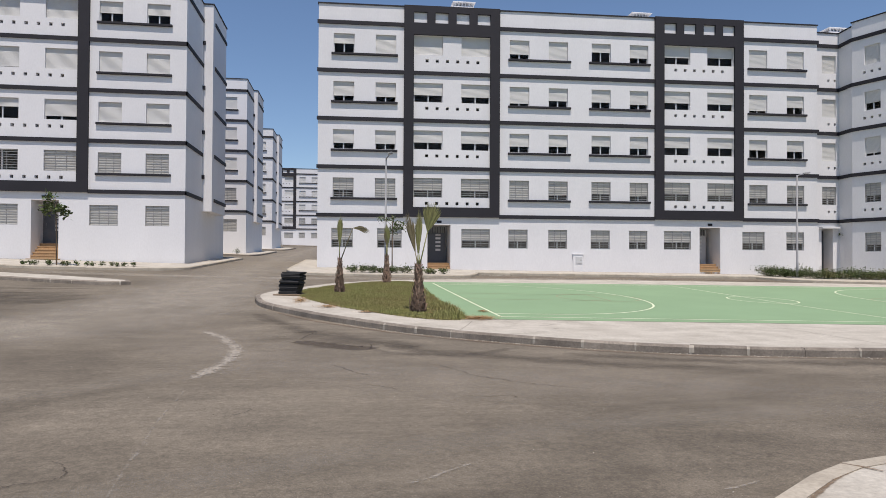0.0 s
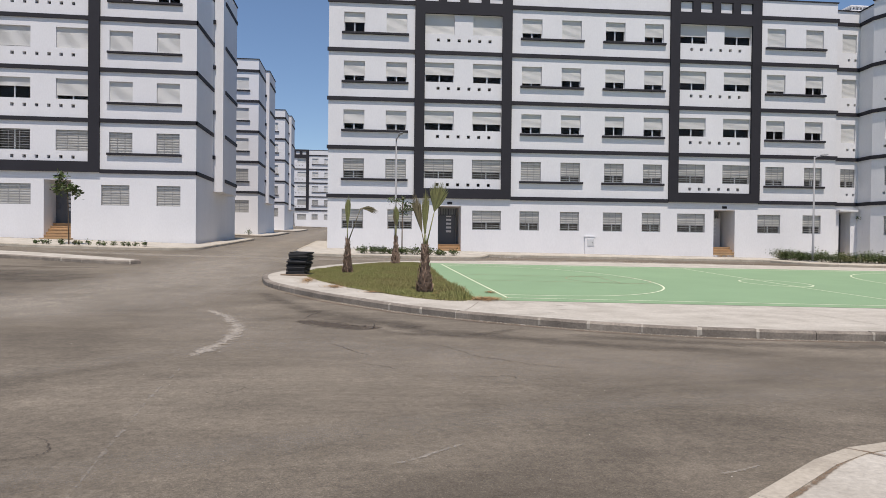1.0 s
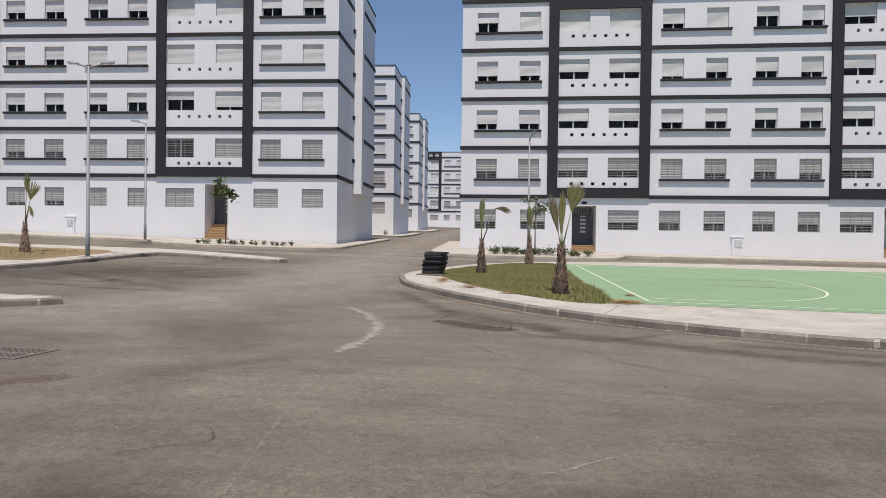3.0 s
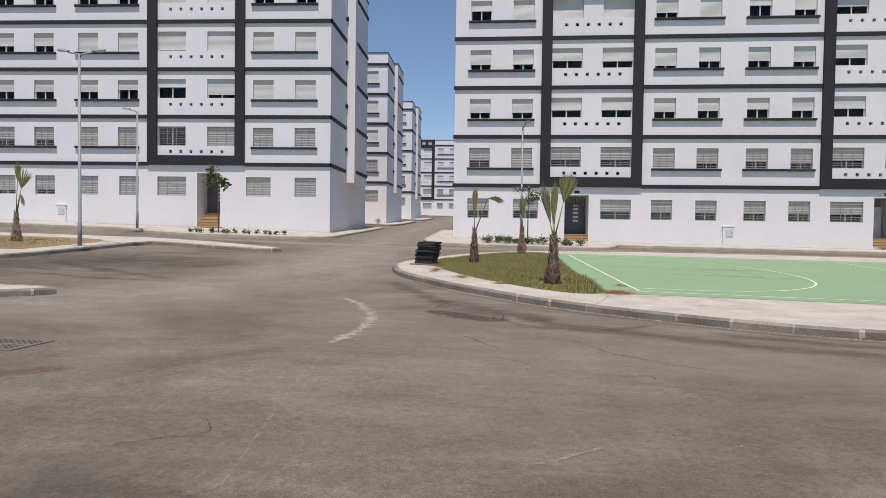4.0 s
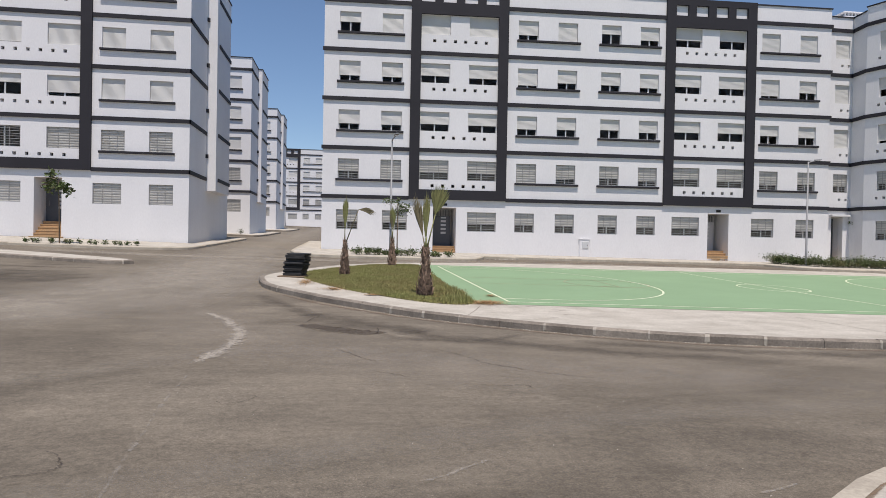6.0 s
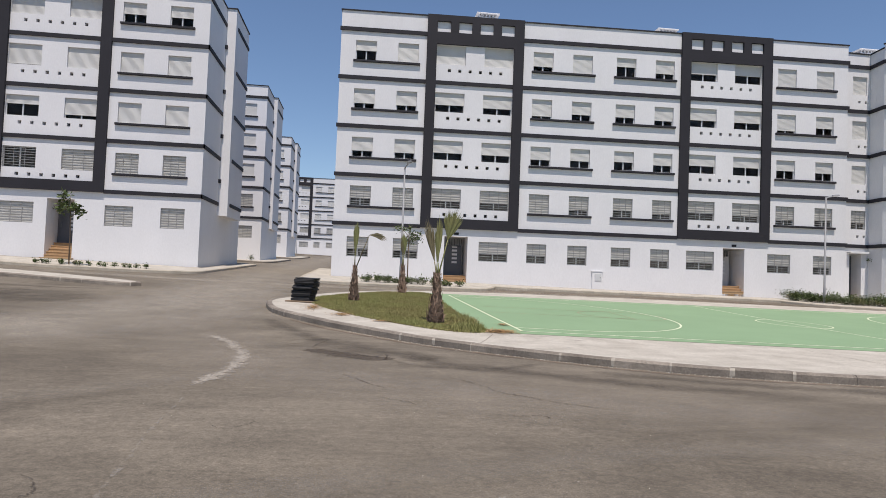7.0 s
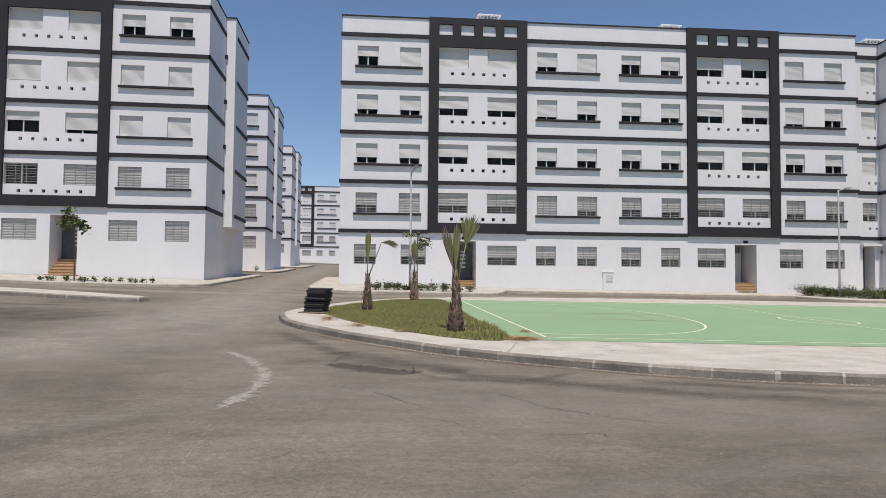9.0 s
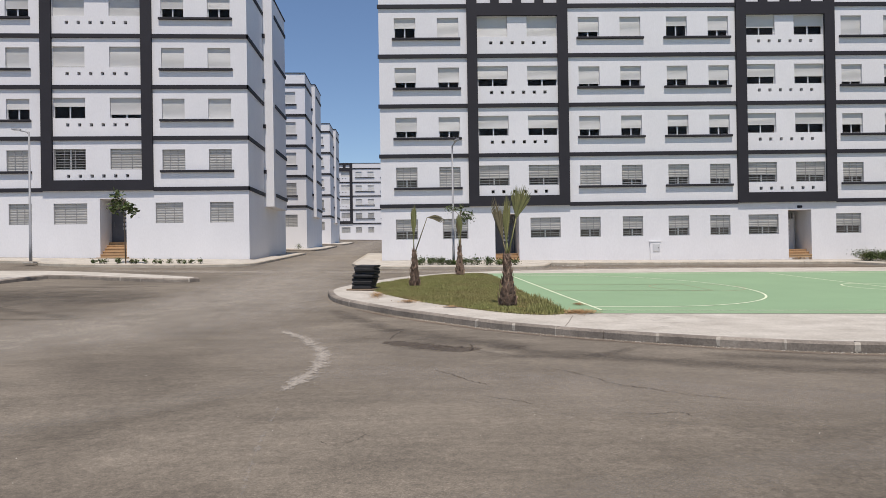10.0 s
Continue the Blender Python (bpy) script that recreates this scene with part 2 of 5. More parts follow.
def draped(outline, lift, mat, name, label, category, kind="", thick=0.0, cell=1.0):
    """A flat sheet over the ground inside the outline, cut into cells so that it follows the slope."""
    bm = bmesh.new()
    vs = [bm.verts.new((x, y, 0)) for x, y in outline]
    f = bm.faces.new(vs)
    if f.normal.z < 0:
        f.normal_flip()
    x0, x1 = min(p[0] for p in outline), max(p[0] for p in outline)
    y0, y1 = min(p[1] for p in outline), max(p[1] for p in outline)
    for axis, lo, hi in ((0, x0, x1), (1, y0, y1)):
        k = math.ceil(lo / cell + 0.01)
        while k * cell < hi:
            co, no = [0, 0, 0], [0, 0, 0]
            co[axis], no[axis] = k * cell, 1
            bmesh.ops.bisect_plane(bm, geom=bm.verts[:] + bm.edges[:] + bm.faces[:], plane_co=co, plane_no=no)
            k += 1
    if thick:
        r = bmesh.ops.extrude_face_region(bm, geom=bm.faces[:])
        low = {v for v in bm.verts} - {v for v in r["geom"] if isinstance(v, bmesh.types.BMVert)}
        for v in bm.verts:
            v.co.z = gz(v.co.x, v.co.y) + lift - (thick if v in low else 0)
    else:
        for v in bm.verts:
            v.co.z = gz(v.co.x, v.co.y) + lift
    return solid(name, bm, mat, label, category, kind=kind)


def kerb_run(parent, pts, closed=False, width=0.16, height=0.15, length=0.95, mortar=True, stone=None):
    """Kerb stones, each its own block with a chamfered edge and a joint, along the outline (pavement on its left)."""
    pts = [Vector(p) for p in pts]
    seg = list(zip(pts, pts[1:] + pts[:1] if closed else pts[1:]))
    total = sum((b - a).length for a, b in seg)
    n = max(1, round(total / length))

    def at(s):
        for a, b in seg:
            d = (b - a).length
            if s <= d or (a, b) == seg[-1]:
                return a.lerp(b, min(s / d, 1) if d else 0), (b - a).normalized()
            s -= d
    rnd = random.Random(int(total * 100))
    for i in range(n):
        s0, s1 = total * i / n + 0.004, total * (i + 1) / n - 0.004
        bm = bmesh.new()
        rings = []
        up = rnd.uniform(-0.006, 0.006)
        for s in (s0, (s0 + s1) / 2, s1):
            p, t = at(s)
            no = Vector((-t.y, t.x))
            ring = []
            for off, z in ((0.0, -0.2), (0.0, height - 0.035), (0.03, height), (width, height), (width, -0.2)):
                q = p + no * off
                ring.append(bm.verts.new((q.x, q.y, gz(q.x, q.y) + z + (up if z > 0 else 0))))
            rings.append(ring)
        for r, q in zip(rings, rings[1:]):
            for k in range(4):
                bm.faces.new((r[k], q[k], q[k + 1], r[k + 1]))
        bm.faces.new(rings[0][::-1])
        bm.faces.new(rings[-1])
        part("kerb_stone", bm, stone or KERB, parent)
        p, t = at(s1 + 0.004)
        if mortar and (p - Vector((5, 14))).length < 20 and rnd.random() < 0.7:
            no = Vector((-t.y, t.x))
            bm = bmesh.new()
            hw = rnd.uniform(0.012, 0.04)
            ring = []
            for k in (-1, -0.3, 0.4, 1):
                row = []
                for off, z in ((-0.006, rnd.uniform(-0.01, 0.03)), (-0.006, height - 0.038), (0.026, height + 0.004), (0.06, height + 0.004)):
                    q = p + t * k * hw * rnd.uniform(0.7, 1.2) + no * off
                    row.append(bm.verts.new((q.x, q.y, gz(q.x, q.y) + z)))
                ring.append(row)
            for r, q in zip(ring, ring[1:]):
                for k in range(3):
                    bm.faces.new((r[k], q[k], q[k + 1], r[k + 1]))
            part("mortar_joint", bm, MORTAR, parent)


def raised(name, outline, label, lift=0.15, mat=PAVING, kerb_from=None, cell=1.0, stone=None):
    """A raised pavement of that outline (counter-clockwise) with a kerb all round it, or along some of it."""
    top = draped(inset(outline, 0.155), lift - 0.006, mat, name, label, "pavement", "structure", thick=0.2, cell=cell)
    kerb_run(top, kerb_from or outline, closed=kerb_from is None, stone=stone, mortar=stone is None)
    return top


ground = ground_sheet()


# ---------------------------------------------------------------- apartment buildings
STOREY = 2.9
MESHES = {}


def sheet_with_holes(bm, u0, u1, z0, z1, holes, reveal, y=0.0):
    """A wall face in the plane y (outwards is -y) with rectangular holes, whose cheeks go inwards by reveal, or by the hole's own depth."""
    us = sorted({u0, u1, *[h[0] for h in holes], *[h[1] for h in holes]})
    zs = sorted({z0, z1, *[h[2] for h in holes], *[h[3] for h in holes]})
    V = {}

    def vert(u, yy, z):
        k = (round(u, 4), round(yy, 4), round(z, 4))
        if k not in V:
            V[k] = bm.verts.new((u, yy, z))
        return V[k]
    for a, b in zip(us, us[1:]):
        for c, d in zip(zs, zs[1:]):
            um, zm = (a + b) / 2, (c + d) / 2
            if not any(h[0] < um < h[1] and h[2] < zm < h[3] for h in holes):
                bm.faces.new((vert(a, y, c), vert(b, y, c), vert(b, y, d), vert(a, y, d)))
    for h in holes:
        a, b, c, d = h[:4]
        r = y + (h[4] if len(h) > 4 else reveal)
        q = [(vert(u, y, z), bm.verts.new((u, r, z))) for u, z in ((a, c), (b, c), (b, d), (a, d))]
        for i in range(4):
            p, s = q[i], q[(i + 1) % 4]
            bm.faces.new((p[0], s[0], s[1], p[1]))


def shutter_mesh(w, h, white):
    key = ("shutter", round(w, 2), round(h, 2), white)
    if key not in MESHES:
        bm = bmesh.new()
        n = max(2, round(h / 0.055))
        rows = []
        for i in range(n + 1):
            z = -h * i / n
            rows.append([bm.verts.new((u, yy, zz)) for u in (-w / 2, w / 2) for yy, zz in ((0.0, z),)])
            if i < n:
                zz = -h * (i + 0.72) / n
                rows.append([bm.verts.new((u, -0.012, zz)) for u in (-w / 2, w / 2)])
        for r, s in zip(rows, rows[1:]):
            bm.faces.new((r[0], s[0], s[1], r[1]))
        box(bm, -w / 2, w / 2, -0.018, 0.012, -h - 0.03, -h)
        MESHES[key] = to_mesh("shutter", bm, SHUTTER_WHITE if white else SHUTTER)
    return MESHES[key]


def grille_mesh(w, h):
    key = ("grille", round(w, 2), round(h, 2))
    if key not in MESHES:
        bm = bmesh.new()
        n = 8
        for i in range(n + 1):
            z = h * i / n
            box(bm, -w / 2, w / 2, -0.012, 0.008, max(z - 0.016, 0), min(z + 0.016, h))
        for u in (-w / 2 + 0.015, -w / 6, w / 6, w / 2 - 0.015):
            box(bm, u - 0.011, u + 0.011, -0.004, 0.014, 0, h)
        MESHES[key] = to_mesh("grille", bm, GRILLE)
    return MESHES[key]


def frame_mesh(w, h):
    key = ("frame", round(w, 2), round(h, 2))
    if key not in MESHES:
        bm = bmesh.new()
        t = 0.05
        box(bm, -w / 2, w / 2, 0, 0.05, 0, t)
        box(bm, -w / 2, w / 2, 0, 0.05, h - t, h)
        for u in (-w / 2, w / 2 - t):
            box(bm, u, u + t, 0, 0.05, t, h - t)
        box(bm, -0.035, 0.035, -0.004, 0.054, t, h - t)
        MESHES[key] = to_mesh("window_frame", bm, FRAME)
    return MESHES[key]


def pane_mesh(w, h):
    key = ("pane", round(w, 2), round(h, 2))
    if key not in MESHES:
        bm = bmesh.new()
        box(bm, -w / 2, w / 2, 0, 0.006, 0, h)
        MESHES[key] = to_mesh("pane", bm, GLASS)
    return MESHES[key]


def add_window(parent, u0, u1, z0, z1, drop, grille, white, back):
    """A window unit in its opening: aluminium frame, two panes, a roller shutter let down by drop (0 to 1), and on low floors a grille of flat bars."""
    w, h = u1 - u0, z1 - z0
    win = part("window", frame_mesh(w, h), FRAME, parent)
    win.location = ((u0 + u1) / 2, back + 0.145, z0)
    for s in (-1, 1):
        p = part("pane", pane_mesh(w / 2 - 0.085, h - 0.1), GLASS, win)
        p.location = (s * w / 4, 0.02, 0.05)
    if drop > 0:
        sh = part("roller_shutter", shutter_mesh(w - 0.02, h * drop - 0.03, white), SHUTTER, win)
        sh.location = (0, -0.035, h)
    if grille:
        g = part("window_grille", grille_mesh(w - 0.01, h - 0.01), GRILLE, win)
        g.location = (0, -0.10, 0.005)


def pick(seed, ground_floor):
    r = random.Random(seed)
    if ground_floor:
        return r.choice((0.62, 0.62, 0.66, 1.0, 0.7))
    return r.choice((0.6, 0.62, 0.65, 0.7, 0.72, 1.0, 1.0, 0.85, 0.5))


PARAPET = 1.10
PLAIN = ((0.92, 2.19), (3.50, 4.76), (11.95, 13.22), (14.48, 15.74), (17.30, 18.57), (19.84, 21.09), (28.01, 29.28), (30.65, 31.87))
SILLS = ((0.79, 4.87), (11.85, 15.92), (17.12, 21.22), (27.88, 32.03))
GROUND_WIN = ((0.86, 2.17), (3.65, 5.17), (8.91, 10.72), (11.90, 13.14), (14.48, 15.71), (17.26, 18.52), (19.80, 21.03), (22.14, 23.98), (27.52, 29.07), (30.60, 31.85))
FRAMES = ((5.25, 11.30), (21.50, 27.55))
DOORS = ((6.78, 8.22), (24.57, 25.99))
LENGTH, DEPTH = 32.80, 12.0


def flip(pairs, mirror, k=1.0):
    return tuple((-b * k, -a * k) for a, b in pairs) if mirror else tuple((a * k, b * k) for a, b in pairs)


def apartment_block(origin, band, base, mirror=False, states=None, label="", seed=0, only=None, turn=0.0, steps=3, rise=0.16, out=0.0, doors=True, k=1.0):
    """A five-storey block. Its front stands in the plane y = 0 of its own axes, from u = 0 to 32.8 (or to -32.8 when mirrored);
    band: height of the top edge of the ground floor, base: height of the ground under it, both over origin; k: its length over that of the plan."""
    place = pose(*origin, 0, 0, turn)
    b = thing("apartment_building", label, "building", place, "apartment blocks of the estate")
    s = -1 if mirror else 1
    lo, hi = (-LENGTH * k, 0) if mirror else (0, LENGTH * k)
    if only:
        lo, hi = only
    states = states or {}
    inside = lambda p: lo - 0.01 <= p[0] and p[1] <= hi + 0.01
    roof = band + 4 * STOREY
    top = roof + PARAPET
    holes, wins = [], []
    cols = [p for p in flip(PLAIN, mirror, k) if inside(p)]
    fr = [p for p in flip(FRAMES, mirror, k) if inside(p)]
    dr = [p for p in flip(DOORS, mirror, k) if inside(p)] if doors else []
    gw = [p for p in flip(GROUND_WIN, mirror, k) if inside(p)]
    for i, (a, c) in enumerate(gw):
        holes.append((a, c, band - 1.94, band - 0.77))
        wins.append((a, c, band - 1.94, band - 0.77, 0, i))
    for n in range(4):
        z = band + STOREY * n
        for i, (a, c) in enumerate(cols):
            holes.append((a, c, z + 1.07, z + 2.25))
            wins.append((a, c, z + 1.07, z + 2.25, n + 1, i))
        for j, (a, c) in enumerate(fr):
            for i, (p, q) in enumerate(((a + 0.61, a + 2.38), (c - 2.38, c - 0.61))):
                holes.append((p, q, z + 1.13, z + 2.31))
                wins.append((p, q, z + 1.13, z + 2.31, n + 1, 20 + 2 * j + i))
            for i in range(6):
                u = a + 1.32 + i * 0.637 * (c - a) / 6.0
                holes.append((u, u + 0.185, z + 0.68, z + 0.865, 0.3))
    for a, c in dr:
        holes.append((a, c, base - 0.02, band - 0.52, 2.1))
    bm = bmesh.new()
    sheet_with_holes(bm, lo, hi, base - 0.4, top, holes, 0.26)
    # flanks, back and roof
    for u in (lo, hi):
        bm.faces.new([bm.verts.new(p) for p in ((u, 0, base - 0.4), (u, DEPTH, base - 0.4), (u, DEPTH, top), (u, 0, top))])
    bm.faces.new([bm.verts.new(p) for p in ((lo, DEPTH, base - 0.4), (hi, DEPTH, base - 0.4), (hi, DEPTH, top), (lo, DEPTH, top))])
    bm.faces.new([bm.verts.new(p) for p in ((lo, 0.2, roof + 0.3), (hi, 0.2, roof + 0.3), (hi, DEPTH - 0.2, roof + 0.3), (lo, DEPTH - 0.2, roof + 0.3))])
    bm.faces.new([bm.verts.new(p) for p in ((lo, 0.2, roof + 0.3), (hi, 0.2, roof + 0.3), (hi, 0.2, top), (lo, 0.2, top))])
    bmesh.ops.remove_doubles(bm, verts=bm.verts, dist=0.001)
    part("wall", bm, WHITE, b, "white painted render")
    # a dark inner skin behind the openings
    bm = bmesh.new()
    box(bm, lo + 0.3, hi - 0.3, 3.2, DEPTH - 0.3, base, roof)
    part("inner_room", bm, ROOM, b)
    bm = bmesh.new()
    box(bm, lo - 0.05, hi + 0.05, -0.06, 0.22, top, top + 0.07)
    for u in (lo, hi):
        box(bm, u - 0.05 if u == lo else u - 0.2, u + 0.2 if u == lo else u + 0.05, 0.22, DEPTH + 0.05, top, top + 0.07)
    part("coping", bm, CHARCOAL, b, "thin charcoal coping")
    # string courses, cut where the big frames stand
    cuts = [lo - 0.07] + [x for p in sorted(fr) for x in p] + [hi + 0.07]
    for n in range(5):
        z = band + STOREY * n
        for a, c in zip(cuts[::2], cuts[1::2]):
            if c - a > 0.1:
                bm = bmesh.new()
                box(bm, a, c, -0.09, 0.0, z - 0.11, z + 0.11)
                part("string_course", bm, CHARCOAL, b, "charcoal string course")
    for a, c in fr:
        bm = bmesh.new()
        y0 = -0.16
        for u in (a, c - 0.60):
            box(bm, u, u + 0.60, y0, 0, band - 0.06, top + 0.09)
        box(bm, a + 0.6, c - 0.6, y0, 0, band - 0.06, band + 0.53)
        for n in range(1, 4):
            z = band + STOREY * n
            box(bm, a + 0.6, c - 0.6, y0 + 0.07, 0, z - 0.11, z + 0.11)
        zt = roof - 0.58
        box(bm, a + 0.6, c - 0.6, y0, 0, zt, roof + 0.14)
        box(bm, a + 0.6, c - 0.6, y0, 0, roof + 0.80, top + 0.09)
        w = c - a - 1.2
        edges = []
        for i in range(4):
            x = a + 0.6 + i * (w - 0.80) / 3
            edges.append((x, x + 0.80))
        at = a + 0.6
        for p, q in edges:
            if p > at + 0.01:
                box(bm, at, p, y0, 0, roof + 0.14, roof + 0.80)
            at = max(at, q)
        if at < c - 0.6:
            box(bm, at, c - 0.6, y0, 0, roof + 0.14, roof + 0.80)
        part("dark_frame", bm, CHARCOAL, b, "charcoal frame round the stair bays")
    for a, c in flip(SILLS, mirror, k):
        if inside((a, c)):
            for n in range(4):
                z = band + STOREY * n + 1.07
                bm = bmesh.new()
                box(bm, a, c, -0.14, 0.0, z - 0.13, z - 0.005, 0.012)
                part("window_sill", bm, CHARCOAL, b, "long charcoal sill")
    for a, c, z0, z1, n, i in wins:
        drop = states.get((n, i), pick(seed * 1000 + n * 50 + i, n == 0))
        add_window(b, a, c, z0, z1, drop, n <= 1, n >= 2, 0.0)
    for a, c in dr:
        zb = base + rise * steps
        low = 1 if b.matrix_world.translation.z + base - 0.1 > gz(b.matrix_world.translation.x + a, b.matrix_world.translation.y) + 0.15 else 0
        for i in range(-low, steps):
            y0 = 0.28 * i - out
            z0, z1 = base + rise * i - (0.3 if i == -low else 0), base + rise * (i + 1)
            bm = bmesh.new()
            wide = 0.12 if y0 < -0.01 else -0.003
            if y0 < -0.01:
                box(bm, a - wide, c + wide, y0, -0.003, z0, z1)
            box(bm, a + 0.003, c - 0.003, max(y0, 0.0), 2.1, z0, z1 - 0.001)
            box(bm, a - wide, c + wide, y0 - 0.025, y0, z1 - 0.045, z1 + 0.001)
            part("step", bm, STEP, b, "terracotta-tiled step")
        bm = bmesh.new()
        # niche back and ceiling
        bm.faces.new([bm.verts.new(p) for p in ((a, 2.1, zb), (c, 2.1, zb), (c, 2.1, band - 0.52), (a, 2.1, band - 0.52))])
        part("lobby_wall", bm, PLASTER_IN, b)
        opened = seed == 1 and a > 20
        door = thing_part_door(b, a + 0.04, c - 0.22, zb, band - 0.60, 1.55, PLASTER_IN if opened else None)
        if opened:
            bm = bmesh.new()
            box(bm, a + 0.03, a + 0.08, 0.5, 1.4, zb + 0.01, band - 1.05, 0.005)
            part("door_leaf", bm, DOOR_PAINT, b, "grey metal entrance door standing open")
        bm = bmesh.new()
        box(bm, (a + c) / 2 - 0.15, (a + c) / 2 + 0.15, -0.025, 0, band - 0.42, band - 0.27, 0.004)
        part("door_plate", bm, CHARCOAL, b)
    return b


def thing_part_door(parent, u0, u1, z0, z1, y, paint=None):
    bm = bmesh.new()
    box(bm, u0, u1, y, y + 0.06, z0, z1 - 0.45)
    box(bm, u0 - 0.05, u0, y - 0.03, y + 0.09, z0, z1)
    box(bm, u1, u1 + 0.05, y - 0.03, y + 0.09, z0, z1)
    box(bm, u0, u1, y - 0.03, y + 0.09, z1 - 0.45, z1 - 0.38)
    d = part("entrance_door", bm, paint or DOOR_PAINT, parent, "pale painted inner door" if paint else "grey metal entrance door")
    w = u1 - u0
    for i in range(5):
        bm = bmesh.new()
        z = z0 + 0.75 + i * 0.24
        box(bm, u0 + w * 0.52, u0 + w * 0.80, y - 0.008, y, z, z + 0.13)
        part("door_light", bm, BOX_PAINT, d)
    bm = bmesh.new()
    for i in range(7):
        u = u0 + w * (i + 0.5) / 7
        box(bm, u - 0.015, u + 0.015, y, y + 0.03, z1 - 0.38, z1)
    part("fanlight_bars", bm, DOOR_PAINT, d)
    bm = bmesh.new()
    tube(bm, ((u0 + w * 0.12, y - 0.05, z0 + 0.9), (u0 + w * 0.12, y - 0.05, z0 + 1.2)), (0.014, 0.014), 6)
    part("pull_handle", bm, STEEL, d)
    return d


def flank(b, u, s, base, band, label="white side volume", out=0.62):
    """The stair and shaft volume on a block's flank (s: +1 when the flank looks to +x): it hangs out over the ground floor, with the courses wrapped round it."""
    top = band + 4 * STOREY + PARAPET
    o = out * s
    bm = bmesh.new()
    x0, x1 = sorted((u, u + o))
    box(bm, x0, x1, 4.4, 9.0, band - 0.75, top)
    part("side_volume", bm, WHITE, b, label)
    for k in range(5):
        z = band + STOREY * k
        bm = bmesh.new()
        xs = sorted((u, u + 0.07 * s))
        box(bm, xs[0], xs[1], -0.09, 4.4, z - 0.11, z + 0.11)
        part("string_course", bm, CHARCOAL, b, "charcoal string course")
        bm = bmesh.new()
        xs = sorted((u + o, u + o + 0.06 * s))
        box(bm, xs[0], xs[1], 5.0, 9.06, z - 0.11, z + 0.11)
        part("string_course", bm, CHARCOAL, b, "charcoal string course")
        if k < 4:
            bm = bmesh.new()
            box(bm, *sorted((u, u + 0.16 * s)), 4.25, 4.4, z + 1.35, z + 1.58)
            part("vent_spout", bm, CHARCOAL, b)
    bm = bmesh.new()
    box(bm, *sorted((u - 0.1 * s, u + o + 0.06 * s)), 4.34, 9.06, top, top + 0.07)
    part("coping", bm, CHARCOAL, b)


# shutters as they stand: (floor, bay) -> share of the opening that is covered
MAIN = {(4, 0): 0.5, (4, 1): 1.0, (3, 0): 0.72, (3, 1): 0.72, (2, 0): 0.68, (2, 1): 0.68, (1, 0): 0.62, (1, 1): 1.0,
        (4, 20): 1.0, (4, 21): 1.0, (3, 20): 0.62, (3, 21): 0.66, (2, 20): 0.62, (2, 21): 0.62, (1, 20): 0.64, (1, 21): 0.64,
        (4, 2): 0.72, (4, 3): 1.0, (4, 4): 0.45, (4, 5): 0.68, (3, 2): 0.85, (3, 3): 0.66, (3, 4): 0.66, (3, 5): 0.72,
        (2, 2): 0.66, (2, 3): 0.62, (2, 4): 0.55, (2, 5): 0.62, (1, 2): 1.0, (1, 3): 0.7, (1, 4): 0.64, (1, 5): 0.7,
        (4, 22): 0.62, (4, 23): 0.56, (3, 22): 0.62, (3, 23): 0.62, (2, 22): 0.58, (2, 23): 0.55, (1, 22): 0.6, (1, 23): 0.66,
        (4, 6): 1.0, (4, 7): 0.92, (3, 6): 0.85, (3, 7): 0.62, (2, 6): 0.55, (2, 7): 0.58, (1, 6): 0.7, (1, 7): 0.66,
        (0, 0): 0.6, (0, 1): 0.6, (0, 2): 0.6, (0, 3): 0.6, (0, 4): 0.62, (0, 5): 0.62, (0, 6): 0.6, (0, 7): 0.6, (0, 8): 0.6, (0, 9): 0.6}
LEFT = {(4, 0): 0.55, (4, 1): 0.55, (3, 0): 1.0, (3, 1): 1.0, (2, 0): 1.0, (2, 1): 1.0, (1, 0): 1.0, (1, 1): 1.0,
        (4, 20): 1.0, (4, 21): 1.0, (3, 21): 1.0, (3, 20): 0.95, (2, 20): 0.42, (2, 21): 0.8, (1, 20): 0.0, (1, 21): 1.0,
        (3, 2): 1.0, (3, 3): 1.0, (3, 4): 0.66, (3, 5): 0.66, (2, 2): 0.5, (2, 3): 0.6, (2, 4): 0.6, (2, 5): 0.6,
        (1, 2): 1.0, (1, 3): 1.0, (1, 4): 0.66, (1, 5): 0.66, (0, 0): 1.0, (0, 1): 1.0, (0, 2): 1.0, (0, 3): 1.0, (0, 4): 1.0, (0, 5): 0.72, (0, 6): 0.8}
CLOSED = {(k, i): 1.0 for k in range(5) for i in range(30)}
FACADE_Y = 40.65

main_block = apartment_block((0, FACADE_Y, 0), 3.30, -0.02, False, MAIN, "white five-storey apartment block with charcoal bands and frames", 1, turn=-2.0, steps=3, k=0.975)
left_block = apartment_block((-7.55, FACADE_Y, 0), 4.44, 0.25, True, LEFT, "white five-storey apartment block across the side street", 2, steps=7, rise=0.175, out=0.56, k=1.01)
flank(left_block, 0.0, 1, 0.25, 4.44)
second_block = apartment_block((-7.85, 66.0, 0), 5.15, 1.0, True, CLOSED, "white apartment block farther up the street", 3, only=(-14.0, 0), doors=False)
flank(second_block, 0.0, 1, 1.0, 5.15, out=0.40)
third_block = apartment_block((-8.5, 94.0, 0), 5.75, 1.85, True, CLOSED, "white apartment block high up the street", 4, only=(-14.0, 0), doors=False)
flank(third_block, 0.0, 1, 1.85, 5.75, out=0.40)
far_block = apartment_block((-20.3, 143.0, 0), 6.85, 3.2, False, CLOSED, "white apartment block closing the end of the street", 5, only=(0, LENGTH), steps=3)


